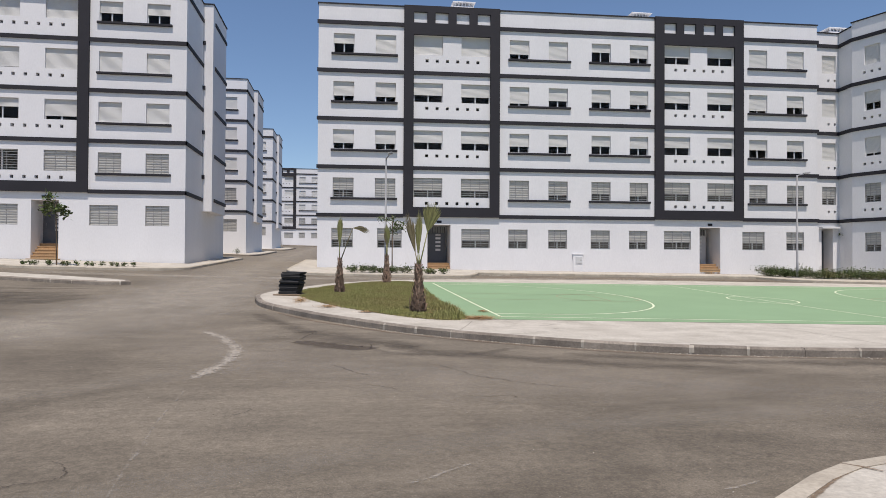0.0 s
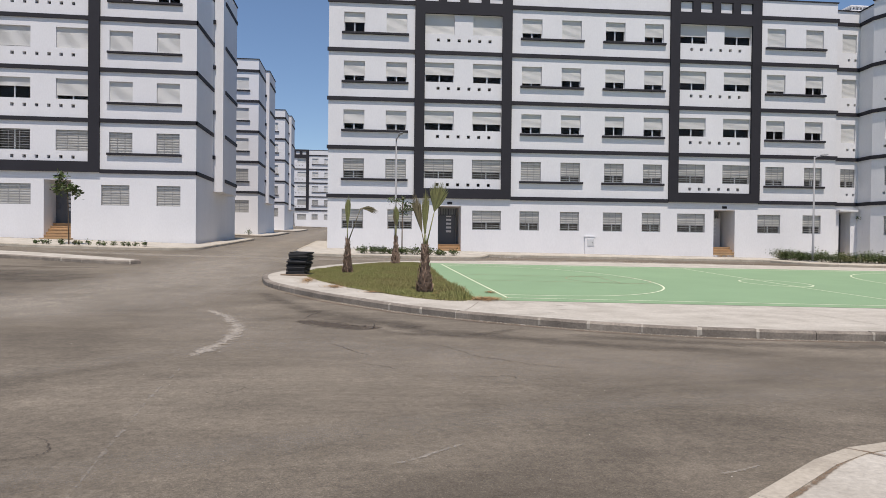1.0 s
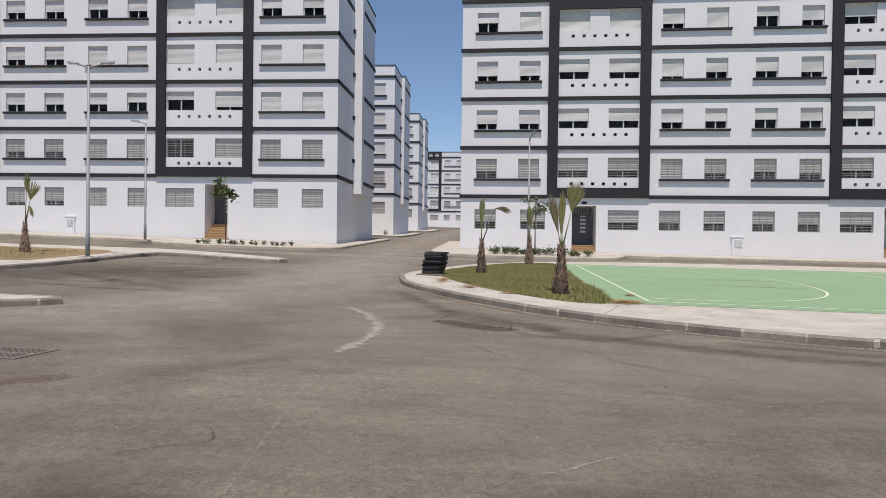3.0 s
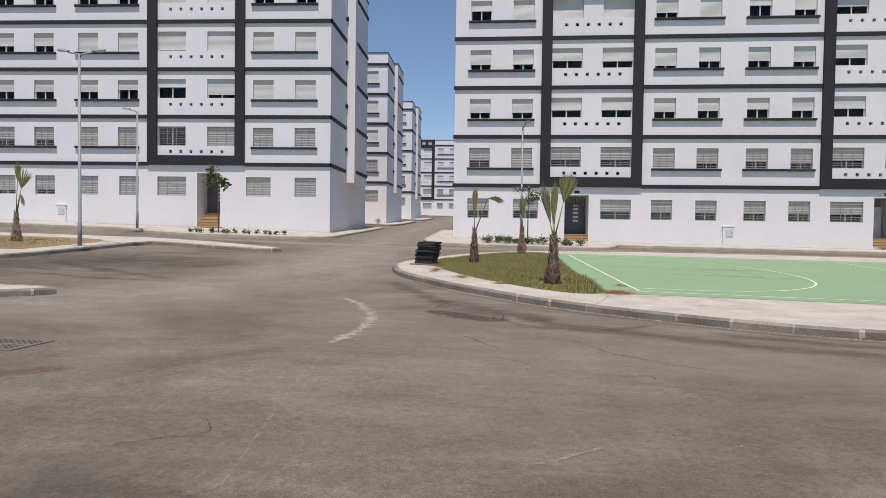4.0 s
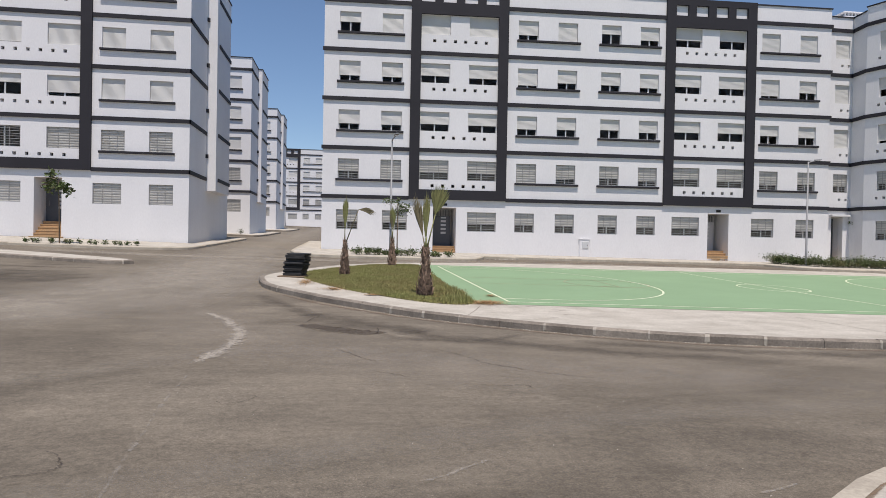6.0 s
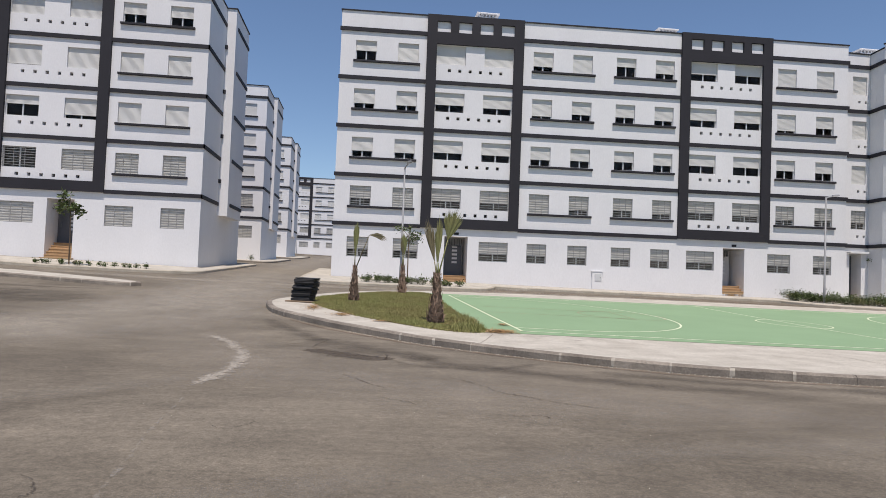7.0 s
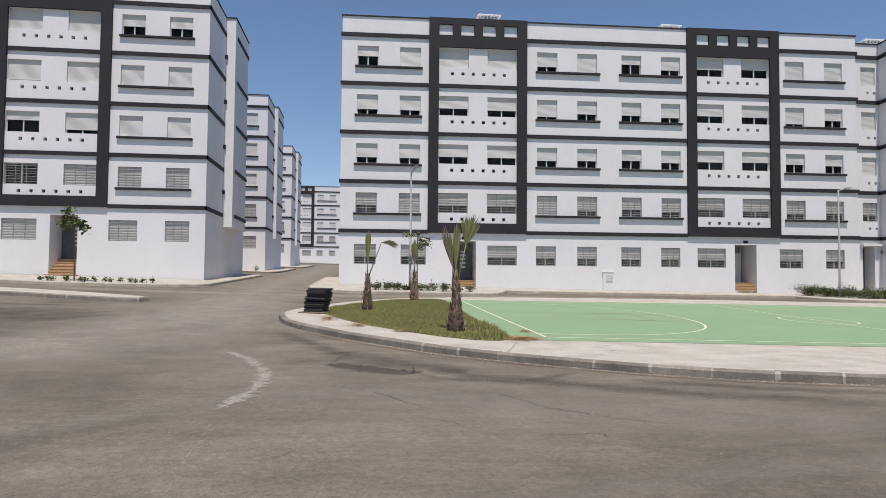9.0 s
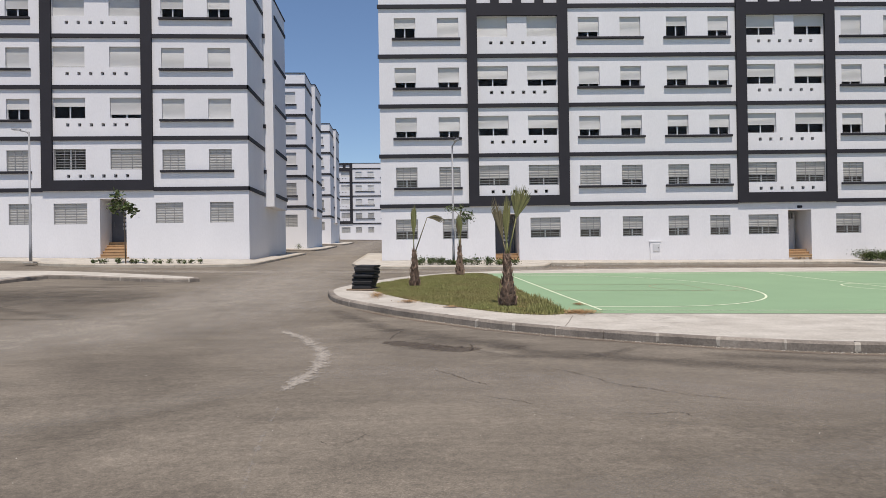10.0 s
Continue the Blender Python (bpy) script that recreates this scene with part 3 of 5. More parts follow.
def right_block():
    """The block on the turn of the court: a recessed entrance bay, a short return and a long front that swings towards the viewer."""
    b = thing("apartment_building", "white apartment block turning the corner of the court", "building", None, "apartment blocks of the estate")
    band, base = 3.30, -0.45
    top = band + 4 * STOREY + PARAPET
    A, d = Vector((33.82, 38.75)), Vector((0.342, -0.94))
    turn = math.degrees(math.atan2(d.y, d.x))
    RX, RY, RW0, RW1 = 33.98, 40.1, 0.80, 1.82

    def front(place, u0, u1, wins, squares, sills, door=None, drops=(), lift=0.0):
        sec = new("facade_section", None)
        bm = bmesh.new()
        holes = []
        for k in range(5):
            for a, c in wins:
                z0 = band - 2.0 if k == 0 else band + STOREY * (k - 1) + 1.09
                if k == 0 and door:
                    continue
                holes.append((a, c, z0, z0 + 1.19))
            if k:
                for q in squares:
                    z0 = band + STOREY * (k - 1) + 0.55
                    holes.append((q, q + 0.16, z0, z0 + 0.16, 0.25))
        if door:
            holes.append((door[0], door[1], base - 0.02, band - 0.5, 1.2))
        sheet_with_holes(bm, u0, u1, base - 0.5, top + lift, holes, 0.26)
        bpy.data.objects.remove(sec)
        w = part("wall", bm, WHITE, b, "white painted render")
        w.matrix_world = place
        for k in range(5):
            bm = bmesh.new()
            z = band + STOREY * k
            box(bm, u0 - 0.02, u1, -0.09, 0, z - 0.11, z + 0.11)
            part("string_course", bm, CHARCOAL, b, "charcoal string course").matrix_world = place
        bm = bmesh.new()
        box(bm, u0 - 0.05, u1, -0.06, 0.25, top + lift, top + lift + 0.07)
        part("coping", bm, CHARCOAL, b).matrix_world = place
        for k in range(1, 5):
            for a, c in sills:
                bm = bmesh.new()
                z = band + STOREY * (k - 1) + 1.09
                box(bm, a, c, -0.075, 0, z - 0.13, z - 0.005, 0.012)
                part("window_sill", bm, CHARCOAL, b).matrix_world = place
        for h in holes:
            if len(h) == 4:
                k = 0 if h[2] < band - 1 else round((h[2] - band - 1.09) / STOREY) + 1
                i = round(h[0] * 10) % 17
                e = new("tmp")
                e.matrix_world = place
                w_, h_ = h[1] - h[0], h[3] - h[2]
                win = part("window", frame_mesh(w_, h_), FRAME, b)
                win.matrix_world = place @ pose((h[0] + h[1]) / 2, 0.145, h[2])
                for s in (-1, 1):
                    part("pane", pane_mesh(w_ / 2 - 0.085, h_ - 0.1), GLASS, win).location = (s * w_ / 4, 0.02, 0.05)
                j = [w for w in range(len(wins)) if abs(wins[w][0] - h[0]) < 0.01][0]
                drop = 0.66 if k < 2 else drops[j % len(drops)][k - 2] if drops else 0.62
                part("roller_shutter", shutter_mesh(w_ - 0.02, h_ * drop - 0.03, k >= 2), SHUTTER, win).location = (0, -0.035, h_)
                if k <= 1:
                    part("window_grille", grille_mesh(w_ - 0.01, h_ - 0.01), GRILLE, win).location = (0, -0.10, 0.005)
                bpy.data.objects.remove(e)
        return w

    front(pose(31.95, RY, 0), 0.0, RX - 31.95, ((RW0, RW1),), (RW0 + 0.40, RW1 - 0.16), (), door=(RW0 - 0.06, RW1 - 0.25), drops=((1.0, 1.0, 1.0),), lift=-0.25)
    front(pose(RX, RY, 0, 0, 0, math.degrees(math.atan2(A.y - RY, A.x - RX))), 0.0, math.dist((RX, RY), A), (), (), (), lift=-0.25)
    front(pose(A.x, A.y, 0, 0, 0, turn), 0.0, 4.0, ((0.78, 1.75), (2.45, 3.48)), (0.70, 1.15, 1.62), ((2.3, 3.9),), drops=((0.85, 0.62, 1.0), (1.0, 1.0, 1.0)))
    n = Vector((-0.94, -0.342)) * 0.38
    P = A + d * 3.95 + n
    front(pose(P.x, P.y, 0, 0, 0, turn), 0.0, 26.0, ((0.86, 2.10), (3.86, 5.09), (7.2, 8.45), (9.6, 10.85), (13.4, 14.65), (16.4, 17.65), (19.6, 20.9)), (),
          ((0.70, 2.14), (3.72, 6.2), (7.0, 11.0), (13.2, 17.9)), drops=((1.0, 1.0, 1.0), (0.62, 0.6, 0.6)), lift=0.35)
    # the end cheek of the projecting front, the roof and the dark rooms
    bm = bmesh.new()
    Q = A + d * 3.95
    bm.faces.new([bm.verts.new(p) for p in ((*P, base - 0.5), (*Q, base - 0.5), (*Q, top + 0.35), (*P, top + 0.35))])
    R, E = P + d * 26.0, P + d * 26.0 - n * 30
    S = Q - n * 30
    for p, q in ((R, E), (E, S)):
        bm.faces.new([bm.verts.new(v) for v in ((*p, base - 0.5), (*q, base - 0.5), (*q, top), (*p, top))])
    part("wall", bm, WHITE, b)
    bm = bmesh.new()
    zr = band + 4 * STOREY + 0.3
    bm.faces.new([bm.verts.new((*p, zr)) for p in (A, Q, P, R, E, S, Vector((46, 54)), Vector((32.5, 54)), Vector((31.97, RY)), Vector((RX, RY)))])
    part("roof", bm, WHITE, b)
    bm = bmesh.new()
    c0, c1, c2, c3 = A - n * 6.3 + d * 0.5, A - n * 6.3 + d * 29, E, S
    vs = [bm.verts.new((*p, z)) for z in (base, zr - 0.1) for p in (c0, c1, c2, c3)]
    for f in ((0, 1, 5, 4), (1, 2, 6, 5), (2, 3, 7, 6), (3, 0, 4, 7)):
        bm.faces.new([vs[i] for i in f])
    part("inner_room", bm, ROOM, b)
    bm = bmesh.new()
    box(bm, 32.0, 36.0, RY + 1.3, RY + 1.4, base, zr)
    part("inner_room", bm, ROOM, b)
    bm = bmesh.new()
    box(bm, -1.4, 5.0, 1.6, 1.7, base, zr)
    part("inner_room", bm, ROOM, b).matrix_world = pose(A.x, A.y, 0, 0, 0, turn)
    thing_part_door(b, 32.72, 33.45, base + 0.35, band - 0.6, RY + 0.9)
    for i in range(2):
        bm = bmesh.new()
        box(bm, 32.70, 33.52, RY + 0.05 + 0.3 * i, RY + 1.3, base - 0.1, base + 0.17 * (i + 1))
        part("step", bm, STEP, b)
    bm = bmesh.new()
    box(bm, 32.5, 33.8, RY - 0.35, RY, band - 0.48, band - 0.36, 0.01)
    part("door_canopy", bm, BOX_PAINT, b)
    return b


right_block()


# ---------------------------------------------------------------- pavements and court
ISLAND = smooth_outline([(-1.0, 21.3), (-0.55, 19.6), (1.13, 17.1), (2.33, 15.75), (3.77, 14.15), (5.55, 12.55), (7.41, 11.4), (9.95, 10.75), (13.1, 10.45), (22, 10.2),
                         (30, 12.5), (36, 19), (37, 26), (33, 31.5), (20, 32.3), (10, 32.0), (4.0, 30.6), (1.2, 28.2), (-0.5, 24.6), (-1.15, 22.8)], 2)
raised("pavement", ISLAND, "pale worn concrete pavement round the sports court")
raised("pavement", smooth_outline([(-1.5, 37.6, 1), (-0.9, 34.9), (6.5, 34.2), (8.3, 34.5), (9.2, 37.4, 1), (26.0, 37.4, 1), (27.0, 34.4), (33.5, 33.4), (36.5, 30.5, 1), (42, 34, 1), (40, 40.6, 1), (0.02, 40.6, 1), (0.02, 54, 1), (-1.5, 54, 1)]),
       "pale concrete pavement in front of the main block", stone=SLAB)
raised("pavement", smooth_outline([(-44, 40.6, 1), (-44, 37.6, 1), (-17.6, 37.4, 1), (-16.5, 35.3), (-9.5, 35.0), (-6.6, 36.3), (-6.3, 38.5), (-6.2, 53.5, 1), (-7.3, 53.5, 1), (-7.3, 40.6, 1)]),
       "pale concrete pavement in front of the corner block", stone=SLAB)
raised("pavement", smooth_outline([(-40, 30.8, 1), (-40, 20.0, 1), (-14.6, 20.8), (-13.6, 22.2), (-13.0, 28.2), (-12.3, 28.9), (-8.0, 27.0), (-6.4, 26.9), (-6.4, 27.6), (-7.6, 28.6), (-12.5, 30.9), (-15, 31.2)]),
       "concrete kerbed traffic island with a planting bed")
raised("pavement", smooth_outline([(-30, 11.6, 1), (-10.5, 12.7), (-8.7, 13.4), (-7.75, 14.0), (-7.25, 14.5), (-7.7, 14.85), (-9.2, 15.1), (-14.0, 16.0), (-30, 17.4, 1)]), "concrete traffic island end at the road junction")
raised("pavement", smooth_outline([(-4, -14, 1), (30, -14, 1), (30, 5.4, 1), (12, 5.1), (6.7, 4.97), (5.80, 4.90), (5.33, 4.77), (4.90, 4.52), (4.30, 4.07), (2.08, 2.55), (-2.0, -0.2), (-4.0, -3.0)], 1), "pale cracked concrete pavement at the road corner", stone=SLAB)
for y0, y1 in ((62.2, 79.5), (90.3, 107.5)):
    raised("pavement", smooth_outline([(-22, y0, 1), (-7.4, y0), (-6.3, y0 + 0.9), (-6.3, y1, 1), (-22, y1, 1)]), "concrete pavement round a block up the street")
raised("pavement", [(-30, 139.5), (20, 139.5), (20, 142.9), (-30, 142.9)], "concrete pavement at the end of the street", cell=4.0)

# sports court
COURT_X0, COURT_X1 = 5.63, 27.2


def court_near(x):
    return 16.66 - 0.10 * (x - 5.6)


def court_point(u, v):
    """u along the court's length in metres, v from 0 (near side) to 1 (far side)."""
    x = COURT_X0 + u
    return (x - 0.24 * v, court_near(x) * (1 - v) + 28.4 * v)


LEN = COURT_X1 - COURT_X0
WIDE = 11.6


def court_ring(a, b, c, d, step=1.0):
    """Outline of the court field from u a to b and v c to d."""
    n = max(1, int((b - a) / step))
    return [court_point(a + (b - a) * i / n, c) for i in range(n + 1)] + [court_point(b + (a - b) * i / n, d) for i in range(n + 1)]


draped(court_ring(-0.97, LEN + 0.7, -0.045, 1.06), 0.150, COURT, "court", "smooth green-painted concrete sports court", "court", "structure")


def ribbon(name, pts, width, lift, mat, label, category, parent=None, kind="structure"):
    """A painted or cracked line on the ground along the points."""
    pts = [Vector(p) for p in pts]
    bm = bmesh.new()
    rows = []
    for i, p in enumerate(pts):
        t = (pts[min(i + 1, len(pts) - 1)] - pts[max(i - 1, 0)]).normalized()
        no = Vector((-t.y, t.x)) * (width[i] if isinstance(width, (list, tuple)) else width) / 2
        rows.append([bm.verts.new((q.x, q.y, gz(q.x, q.y) + lift)) for q in (p - no, p + no)])
    for r, s in zip(rows, rows[1:]):
        bm.faces.new((r[0], r[1], s[1], s[0]))
    return solid(name, bm, mat, label, category, kind=kind)


def court_line(pts, mat=COURT_LINE, width=0.062, label="pale yellow painted court line"):
    ribbon("court_line", pts, width, 0.1555 if mat is COURT_LINE else 0.1540, mat, label, "court marking")


def straight(a, b, n=14):
    return [court_point(a[0] + (b[0] - a[0]) * i / n, a[1] + (b[1] - a[1]) * i / n) for i in range(n + 1)]


for a, b in (((0, 0), (LEN, 0)), ((0, 1), (LEN, 1)), ((0, 0), (0, 1)), ((LEN, 0), (LEN, 1)), ((LEN / 2, 0), (LEN / 2, 1))):
    court_line(straight(a, b))


def arc(cu, cv, ru, rv, a0, a1, n=28):
    return [court_point(cu + ru * math.cos(radians(a0 + (a1 - a0) * i / n)), cv + rv / WIDE * math.sin(radians(a0 + (a1 - a0) * i / n))) for i in range(n + 1)]


court_line(arc(LEN / 2, 0.5, 1.08, 1.1, 0, 360))
for side in (0, 1):
    cu, s = (0, 1) if side == 0 else (LEN, -1)
    court_line([court_point(cu, 0.06)] + [court_point(cu + s * u, 0.06) for u in (0.8, 1.4)]
               + [court_point(cu + s * (1.4 + 4.75 * math.cos(radians(a))), 0.5 + 0.44 * math.sin(radians(a))) for a in range(-86, 87, 6)]
               + [court_point(cu + s * u, 0.94) for u in (1.4, 0.8)] + [court_point(cu, 0.94)])
    for line in ([court_point(cu + s * 4.85 * i / 12, v) for i in range(13)] for v in (0.5 - 1.02 / WIDE, 0.5 + 1.02 / WIDE)):
        court_line(line, THIN_LINE, 0.045, "thin olive painted court line")
    court_line([court_point(cu + s * 4.85, 0.5 + 1.02 / WIDE * (i / 6 - 1)) for i in range(13)], THIN_LINE, 0.045, "thin olive painted court line")
    court_line(arc(cu + s * 4.85, 0.5, 1.4, 1.2, 0, 360), THIN_LINE, 0.05, "thin olive painted court circle")


def soft_material(name, colour, cover, scale, thin=0.5, cut=0.72):
    """A worn mark on the asphalt whose edge frays into nothing."""
    m = material(name, colour, 0.92, 0.16, 2.5, 35, 0.3)
    n, l = m.node_tree.nodes, m.node_tree.links
    at = n.new("ShaderNodeAttribute")
    at.attribute_name = "core"
    nz = n.new("ShaderNodeTexNoise")
    nz.inputs["Scale"].default_value, nz.inputs["Detail"].default_value, nz.inputs["Roughness"].default_value = scale, 6, 0.7
    l.new(n.new("ShaderNodeNewGeometry").outputs["Position"], nz.inputs["Vector"])
    add = n.new("ShaderNodeMath")
    add.operation = "ADD"
    l.new(at.outputs["Fac"], add.inputs[0])
    l.new(nz.outputs["Fac"], add.inputs[1])
    r = n.new("ShaderNodeMapRange")
    r.inputs["From Min"].default_value, r.inputs["From Max"].default_value = cut, cut + thin
    r.inputs["To Max"].default_value = cover
    l.new(add.outputs[0], r.inputs["Value"])
    grain = n.new("ShaderNodeTexNoise")
    grain.inputs["Scale"].default_value, grain.inputs["Detail"].default_value, grain.inputs["Roughness"].default_value = 26, 6, 0.75
    l.new(nz.inputs["Vector"].links[0].from_socket, grain.inputs["Vector"])
    g = n.new("ShaderNodeMapRange")
    g.inputs["From Min"].default_value, g.inputs["From Max"].default_value = 0.32, 0.66
    g.inputs["To Min"].default_value, g.inputs["To Max"].default_value = 0.35, 1.25
    l.new(grain.outputs["Fac"], g.inputs["Value"])
    mul = n.new("ShaderNodeMath")
    mul.operation = "MULTIPLY"
    l.new(r.outputs[0], mul.inputs[0])
    l.new(g.outputs[0], mul.inputs[1])
    l.new(mul.outputs[0], n["Principled BSDF"].inputs["Alpha"])
    return m


CEMENT = soft_material("spilt_cement", (0.48, 0.43, 0.365), 0.70, 6.0, 0.16, 0.92)
DRIPS = soft_material("cement_drips", (0.42, 0.38, 0.33), 0.38, 4.5, 0.16, 1.02)
STRAW = soft_material("trodden_straw", (0.42, 0.29, 0.15), 0.8, 7.0, 0.25, 0.86)
SCRAPE = soft_material("pale_scrape", (0.44, 0.40, 0.35), 0.5, 24.0, 0.2, 0.98)
DUST = soft_material("pale_dust", (0.34, 0.30, 0.25), 0.36, 2.6, 0.6)
TAR = soft_material("dark_tar", (0.066, 0.048, 0.038), 0.50, 4.5, 0.08, 0.76)
BEND = soft_material("bend_dust", (0.34, 0.295, 0.24), 0.55, 1.3, 0.7, 0.55)
DUST_SHEEN = soft_material("road_dust_sheen", (0.40, 0.355, 0.295), 0.66, 0.7, 0.7, 0.5)
WORN = soft_material("worn_asphalt", (0.085, 0.073, 0.060), 0.20, 1.1, 0.8, 0.6)
DARKER = soft_material("darker_asphalt", (0.085, 0.071, 0.058), 0.55, 1.9, 0.7, 0.55)
WET = soft_material("dark_wear", (0.066, 0.053, 0.045), 0.42, 2.4, 0.45, 0.78)
CRACK = soft_material("asphalt_crack", (0.055, 0.042, 0.034), 0.62, 5.0, 0.3, 0.78)
REDDISH = soft_material("red_earth", (0.20, 0.125, 0.085), 0.45, 5.0, 0.2, 0.82)


def smear(pts, width, mat, lift, label, category="stain"):
    """A frayed mark on the road along the points; the attribute falls from its middle to its edge."""
    pts = [Vector(p) for p in pts]
    path = []
    for i in range(len(pts) - 1):
        a, b, c, d = pts[max(i - 1, 0)], pts[i], pts[i + 1], pts[min(i + 2, len(pts) - 1)]
        for k in range(8):
            t = k / 8
            path.append(0.5 * ((2 * b) + (c - a) * t + (2 * a - 5 * b + 4 * c - d) * t * t + (3 * b - a - 3 * c + d) * t ** 3))
    path.append(pts[-1])
    bm = bmesh.new()
    layer = bm.verts.layers.float.new("core")
    rows = []
    rnd = random.Random(len(path) * 7 + int(width * 100))
    for i, p in enumerate(path):
        t = (path[min(i + 1, len(path) - 1)] - path[max(i - 1, 0)]).normalized()
        no = Vector((-t.y, t.x))
        e = min(i, len(path) - 1 - i) / (len(path) / 2)
        w = width * (0.55 + 0.45 * min(1, e * 2.2)) * rnd.uniform(0.9, 1.1)
        if category == "crack":
            p = p + no * rnd.uniform(-0.018, 0.018)
            w *= rnd.uniform(0.5, 1.15)
        row = []
        for k, core in ((-1, 0.0), (-0.5, 0.42), (0, 0.62), (0.5, 0.42), (1, 0.0)):
            q = p + no * w * 0.5 * k
            v = bm.verts.new((q.x, q.y, gz(q.x, q.y) + lift))
            v[layer] = core * min(1, e * 5 + 0.05)
            row.append(v)
        rows.append(row)
    for r, s in zip(rows, rows[1:]):
        for k in range(4):
            bm.faces.new((r[k], r[k + 1], s[k + 1], s[k]))
    return solid("road_stain" if category == "stain" else "road_crack", bm, mat, label, category, kind="structure")


smear([(-1.40, 15.3), (-1.05, 14.9), (-0.62, 14.0), (-0.24, 12.85), (-0.02, 11.85), (-0.01, 10.95), (-0.07, 10.3), (-0.14, 9.75), (-0.24, 9.2)], 0.56, CEMENT, 0.010, "pale trail of spilt cement on the asphalt")
smear([(-0.16, 9.2), (-0.08, 8.4), (-0.04, 7.7), (0.02, 7.0), (0.12, 6.2), (0.19, 5.5), (0.28, 4.8), (0.36, 4.0)], 0.13, DRIPS, 0.0065, "thin broken line of pale drips on the asphalt")
smear([(0.80, 13.5), (1.25, 13.05), (1.7, 12.6), (2.1, 12.4), (2.32, 12.6)], 0.80, TAR, 0.0055, "dark resurfaced patch along the kerb")
smear([(1.0, 15.4), (1.2, 14.6), (1.75, 13.9), (2.5, 13.1), (3.3, 12.35)], 1.7, WET, 0.006, "dark wear along the kerb")
smear([(2.2, 12.35), (2.63, 11.7), (3.11, 11.5), (3.76, 11.42), (4.37, 11.85), (4.93, 12.4)], 0.55, WET, 0.0085, "dark resurfaced strip along the kerb")
smear([(0.83, 13.25), (1.1, 12.73), (1.46, 12.33), (1.81, 12.16), (2.14, 12.07)], 0.07, CRACK, 0.0125, "lower edge of a resurfaced patch", "crack")
smear([(2.12, 12.06), (2.24, 12.4), (2.27, 12.95)], 0.055, CRACK, 0.0145, "end of a resurfaced patch", "crack")
smear([(0.25, 14.05), (0.88, 13.66), (1.5, 13.2), (1.8, 12.8), (2.05, 12.4)], 0.05, CRACK, 0.0135, "upper edge of a resurfaced patch", "crack")
smear([(0.9, 13.6), (0.98, 14.2), (1.15, 14.9)], 0.05, CRACK, 0.0155, "seam across the dark wear by the kerb", "crack")
smear([(0.55, 12.1), (0.7, 12.16), (0.88, 12.22)], 0.045, CRACK, 0.0125, "thin crack beside a resurfaced patch", "crack")
smear([(2.3, 12.9), (3.32, 11.9), (4.2, 11.3), (5.6, 10.4), (8.0, 9.6)], 1.2, WET, 0.007, "dark wear along the kerb")
smear([(-0.6, 18.6), (0.0, 17.0), (0.6, 15.9), (0.9, 14.6)], 0.9, WET, 0.009, "dark wear along the kerb")
smear([(5.2, 11.7), (7.3, 10.6), (10, 10.05), (14, 9.8), (20, 9.5)], 0.9, WET, 0.011, "dark wear along the kerb")
smear([(1.55, 10.6), (1.77, 10.2), (1.97, 9.75), (2.14, 9.55)], 0.05, CRACK, 0.008, "long crack in the asphalt", "crack")
smear([(2.0, 8.95), (2.33, 8.68), (2.42, 8.5)], 0.04, CRACK, 0.0084, "thin crack in the asphalt", "crack")
smear([(3.0, 8.15), (3.43, 8.03), (3.72, 8.04), (3.78, 7.88)], 0.04, CRACK, 0.0088, "thin crack in the asphalt", "crack")
smear([(2.9, 10.7), (3.17, 10.36), (3.42, 9.86), (3.55, 9.45), (3.85, 9.13), (4.07, 8.87), (4.4, 8.6), (4.9, 8.3)], 0.055, CRACK, 0.010, "long crack in the asphalt", "crack")
smear([(0.44, 7.43), (0.58, 7.32), (0.74, 7.42), (0.82, 7.57), (0.78, 7.71)], 0.03, CRACK, 0.007, "short curved crack in the asphalt", "crack")
smear([(-0.85, 5.1), (-0.59, 5.3), (-0.47, 5.38), (-0.28, 5.44), (-0.22, 5.53), (-0.25, 5.68), (-0.36, 5.85), (-0.51, 5.97)], 0.032, CRACK, 0.009, "curved seam in the asphalt", "crack")
smear([(-3.35, 7.1), (-3.05, 7.3), (-2.75, 7.45)], 0.5, REDDISH, 0.011, "reddish earth patch in the asphalt")
smear([(-3.2, 7.0), (-2.91, 7.0), (-2.76, 7.14), (-2.71, 7.55), (-2.89, 7.74), (-3.2, 7.8)], 0.03, CRACK, 0.013, "crack round an earthy patch", "crack")
# broad fields of darker asphalt: near left, and in the parking bay
smear([(-7, 5.2), (-4, 4.2), (-1.2, 3.4), (1.2, 3.2)], 4.2, DARKER, 0.0052, "darker asphalt near the pavement")
smear([(-17, 19.6), (-13, 21.0), (-9, 22.0), (-6.6, 20.6)], 6.0, DARKER, 0.0035, "darker asphalt in the parking bay")
smear([(-0.70, 19.6), (0.93, 17.0), (2.18, 15.58), (3.62, 13.98), (5.42, 12.40), (7.33, 11.24), (9.9, 10.58), (13, 10.28)], 0.26, REDDISH, 0.0135, "reddish earth along the foot of the kerb")
smear([(2.18, 5.06), (2.40, 5.18), (2.58, 5.34), (2.85, 5.55)], 0.12, SCRAPE, 0.008, "short pale scrape on the asphalt")
smear([(4.40, 4.70), (4.60, 4.76), (4.82, 4.86)], 0.09, SCRAPE, 0.008, "short pale scrape on the asphalt")
smear([(-12.5, 21.5), (-9.5, 19.6), (-7.2, 18.2), (-6.0, 17.4)], 1.0, WET, 0.005, "dark tyre wear on the asphalt")
smear([(-11, 18.4), (-8.6, 17.6), (-6.2, 17.3)], 0.5, WET, 0.008, "dark tyre wear on the asphalt")
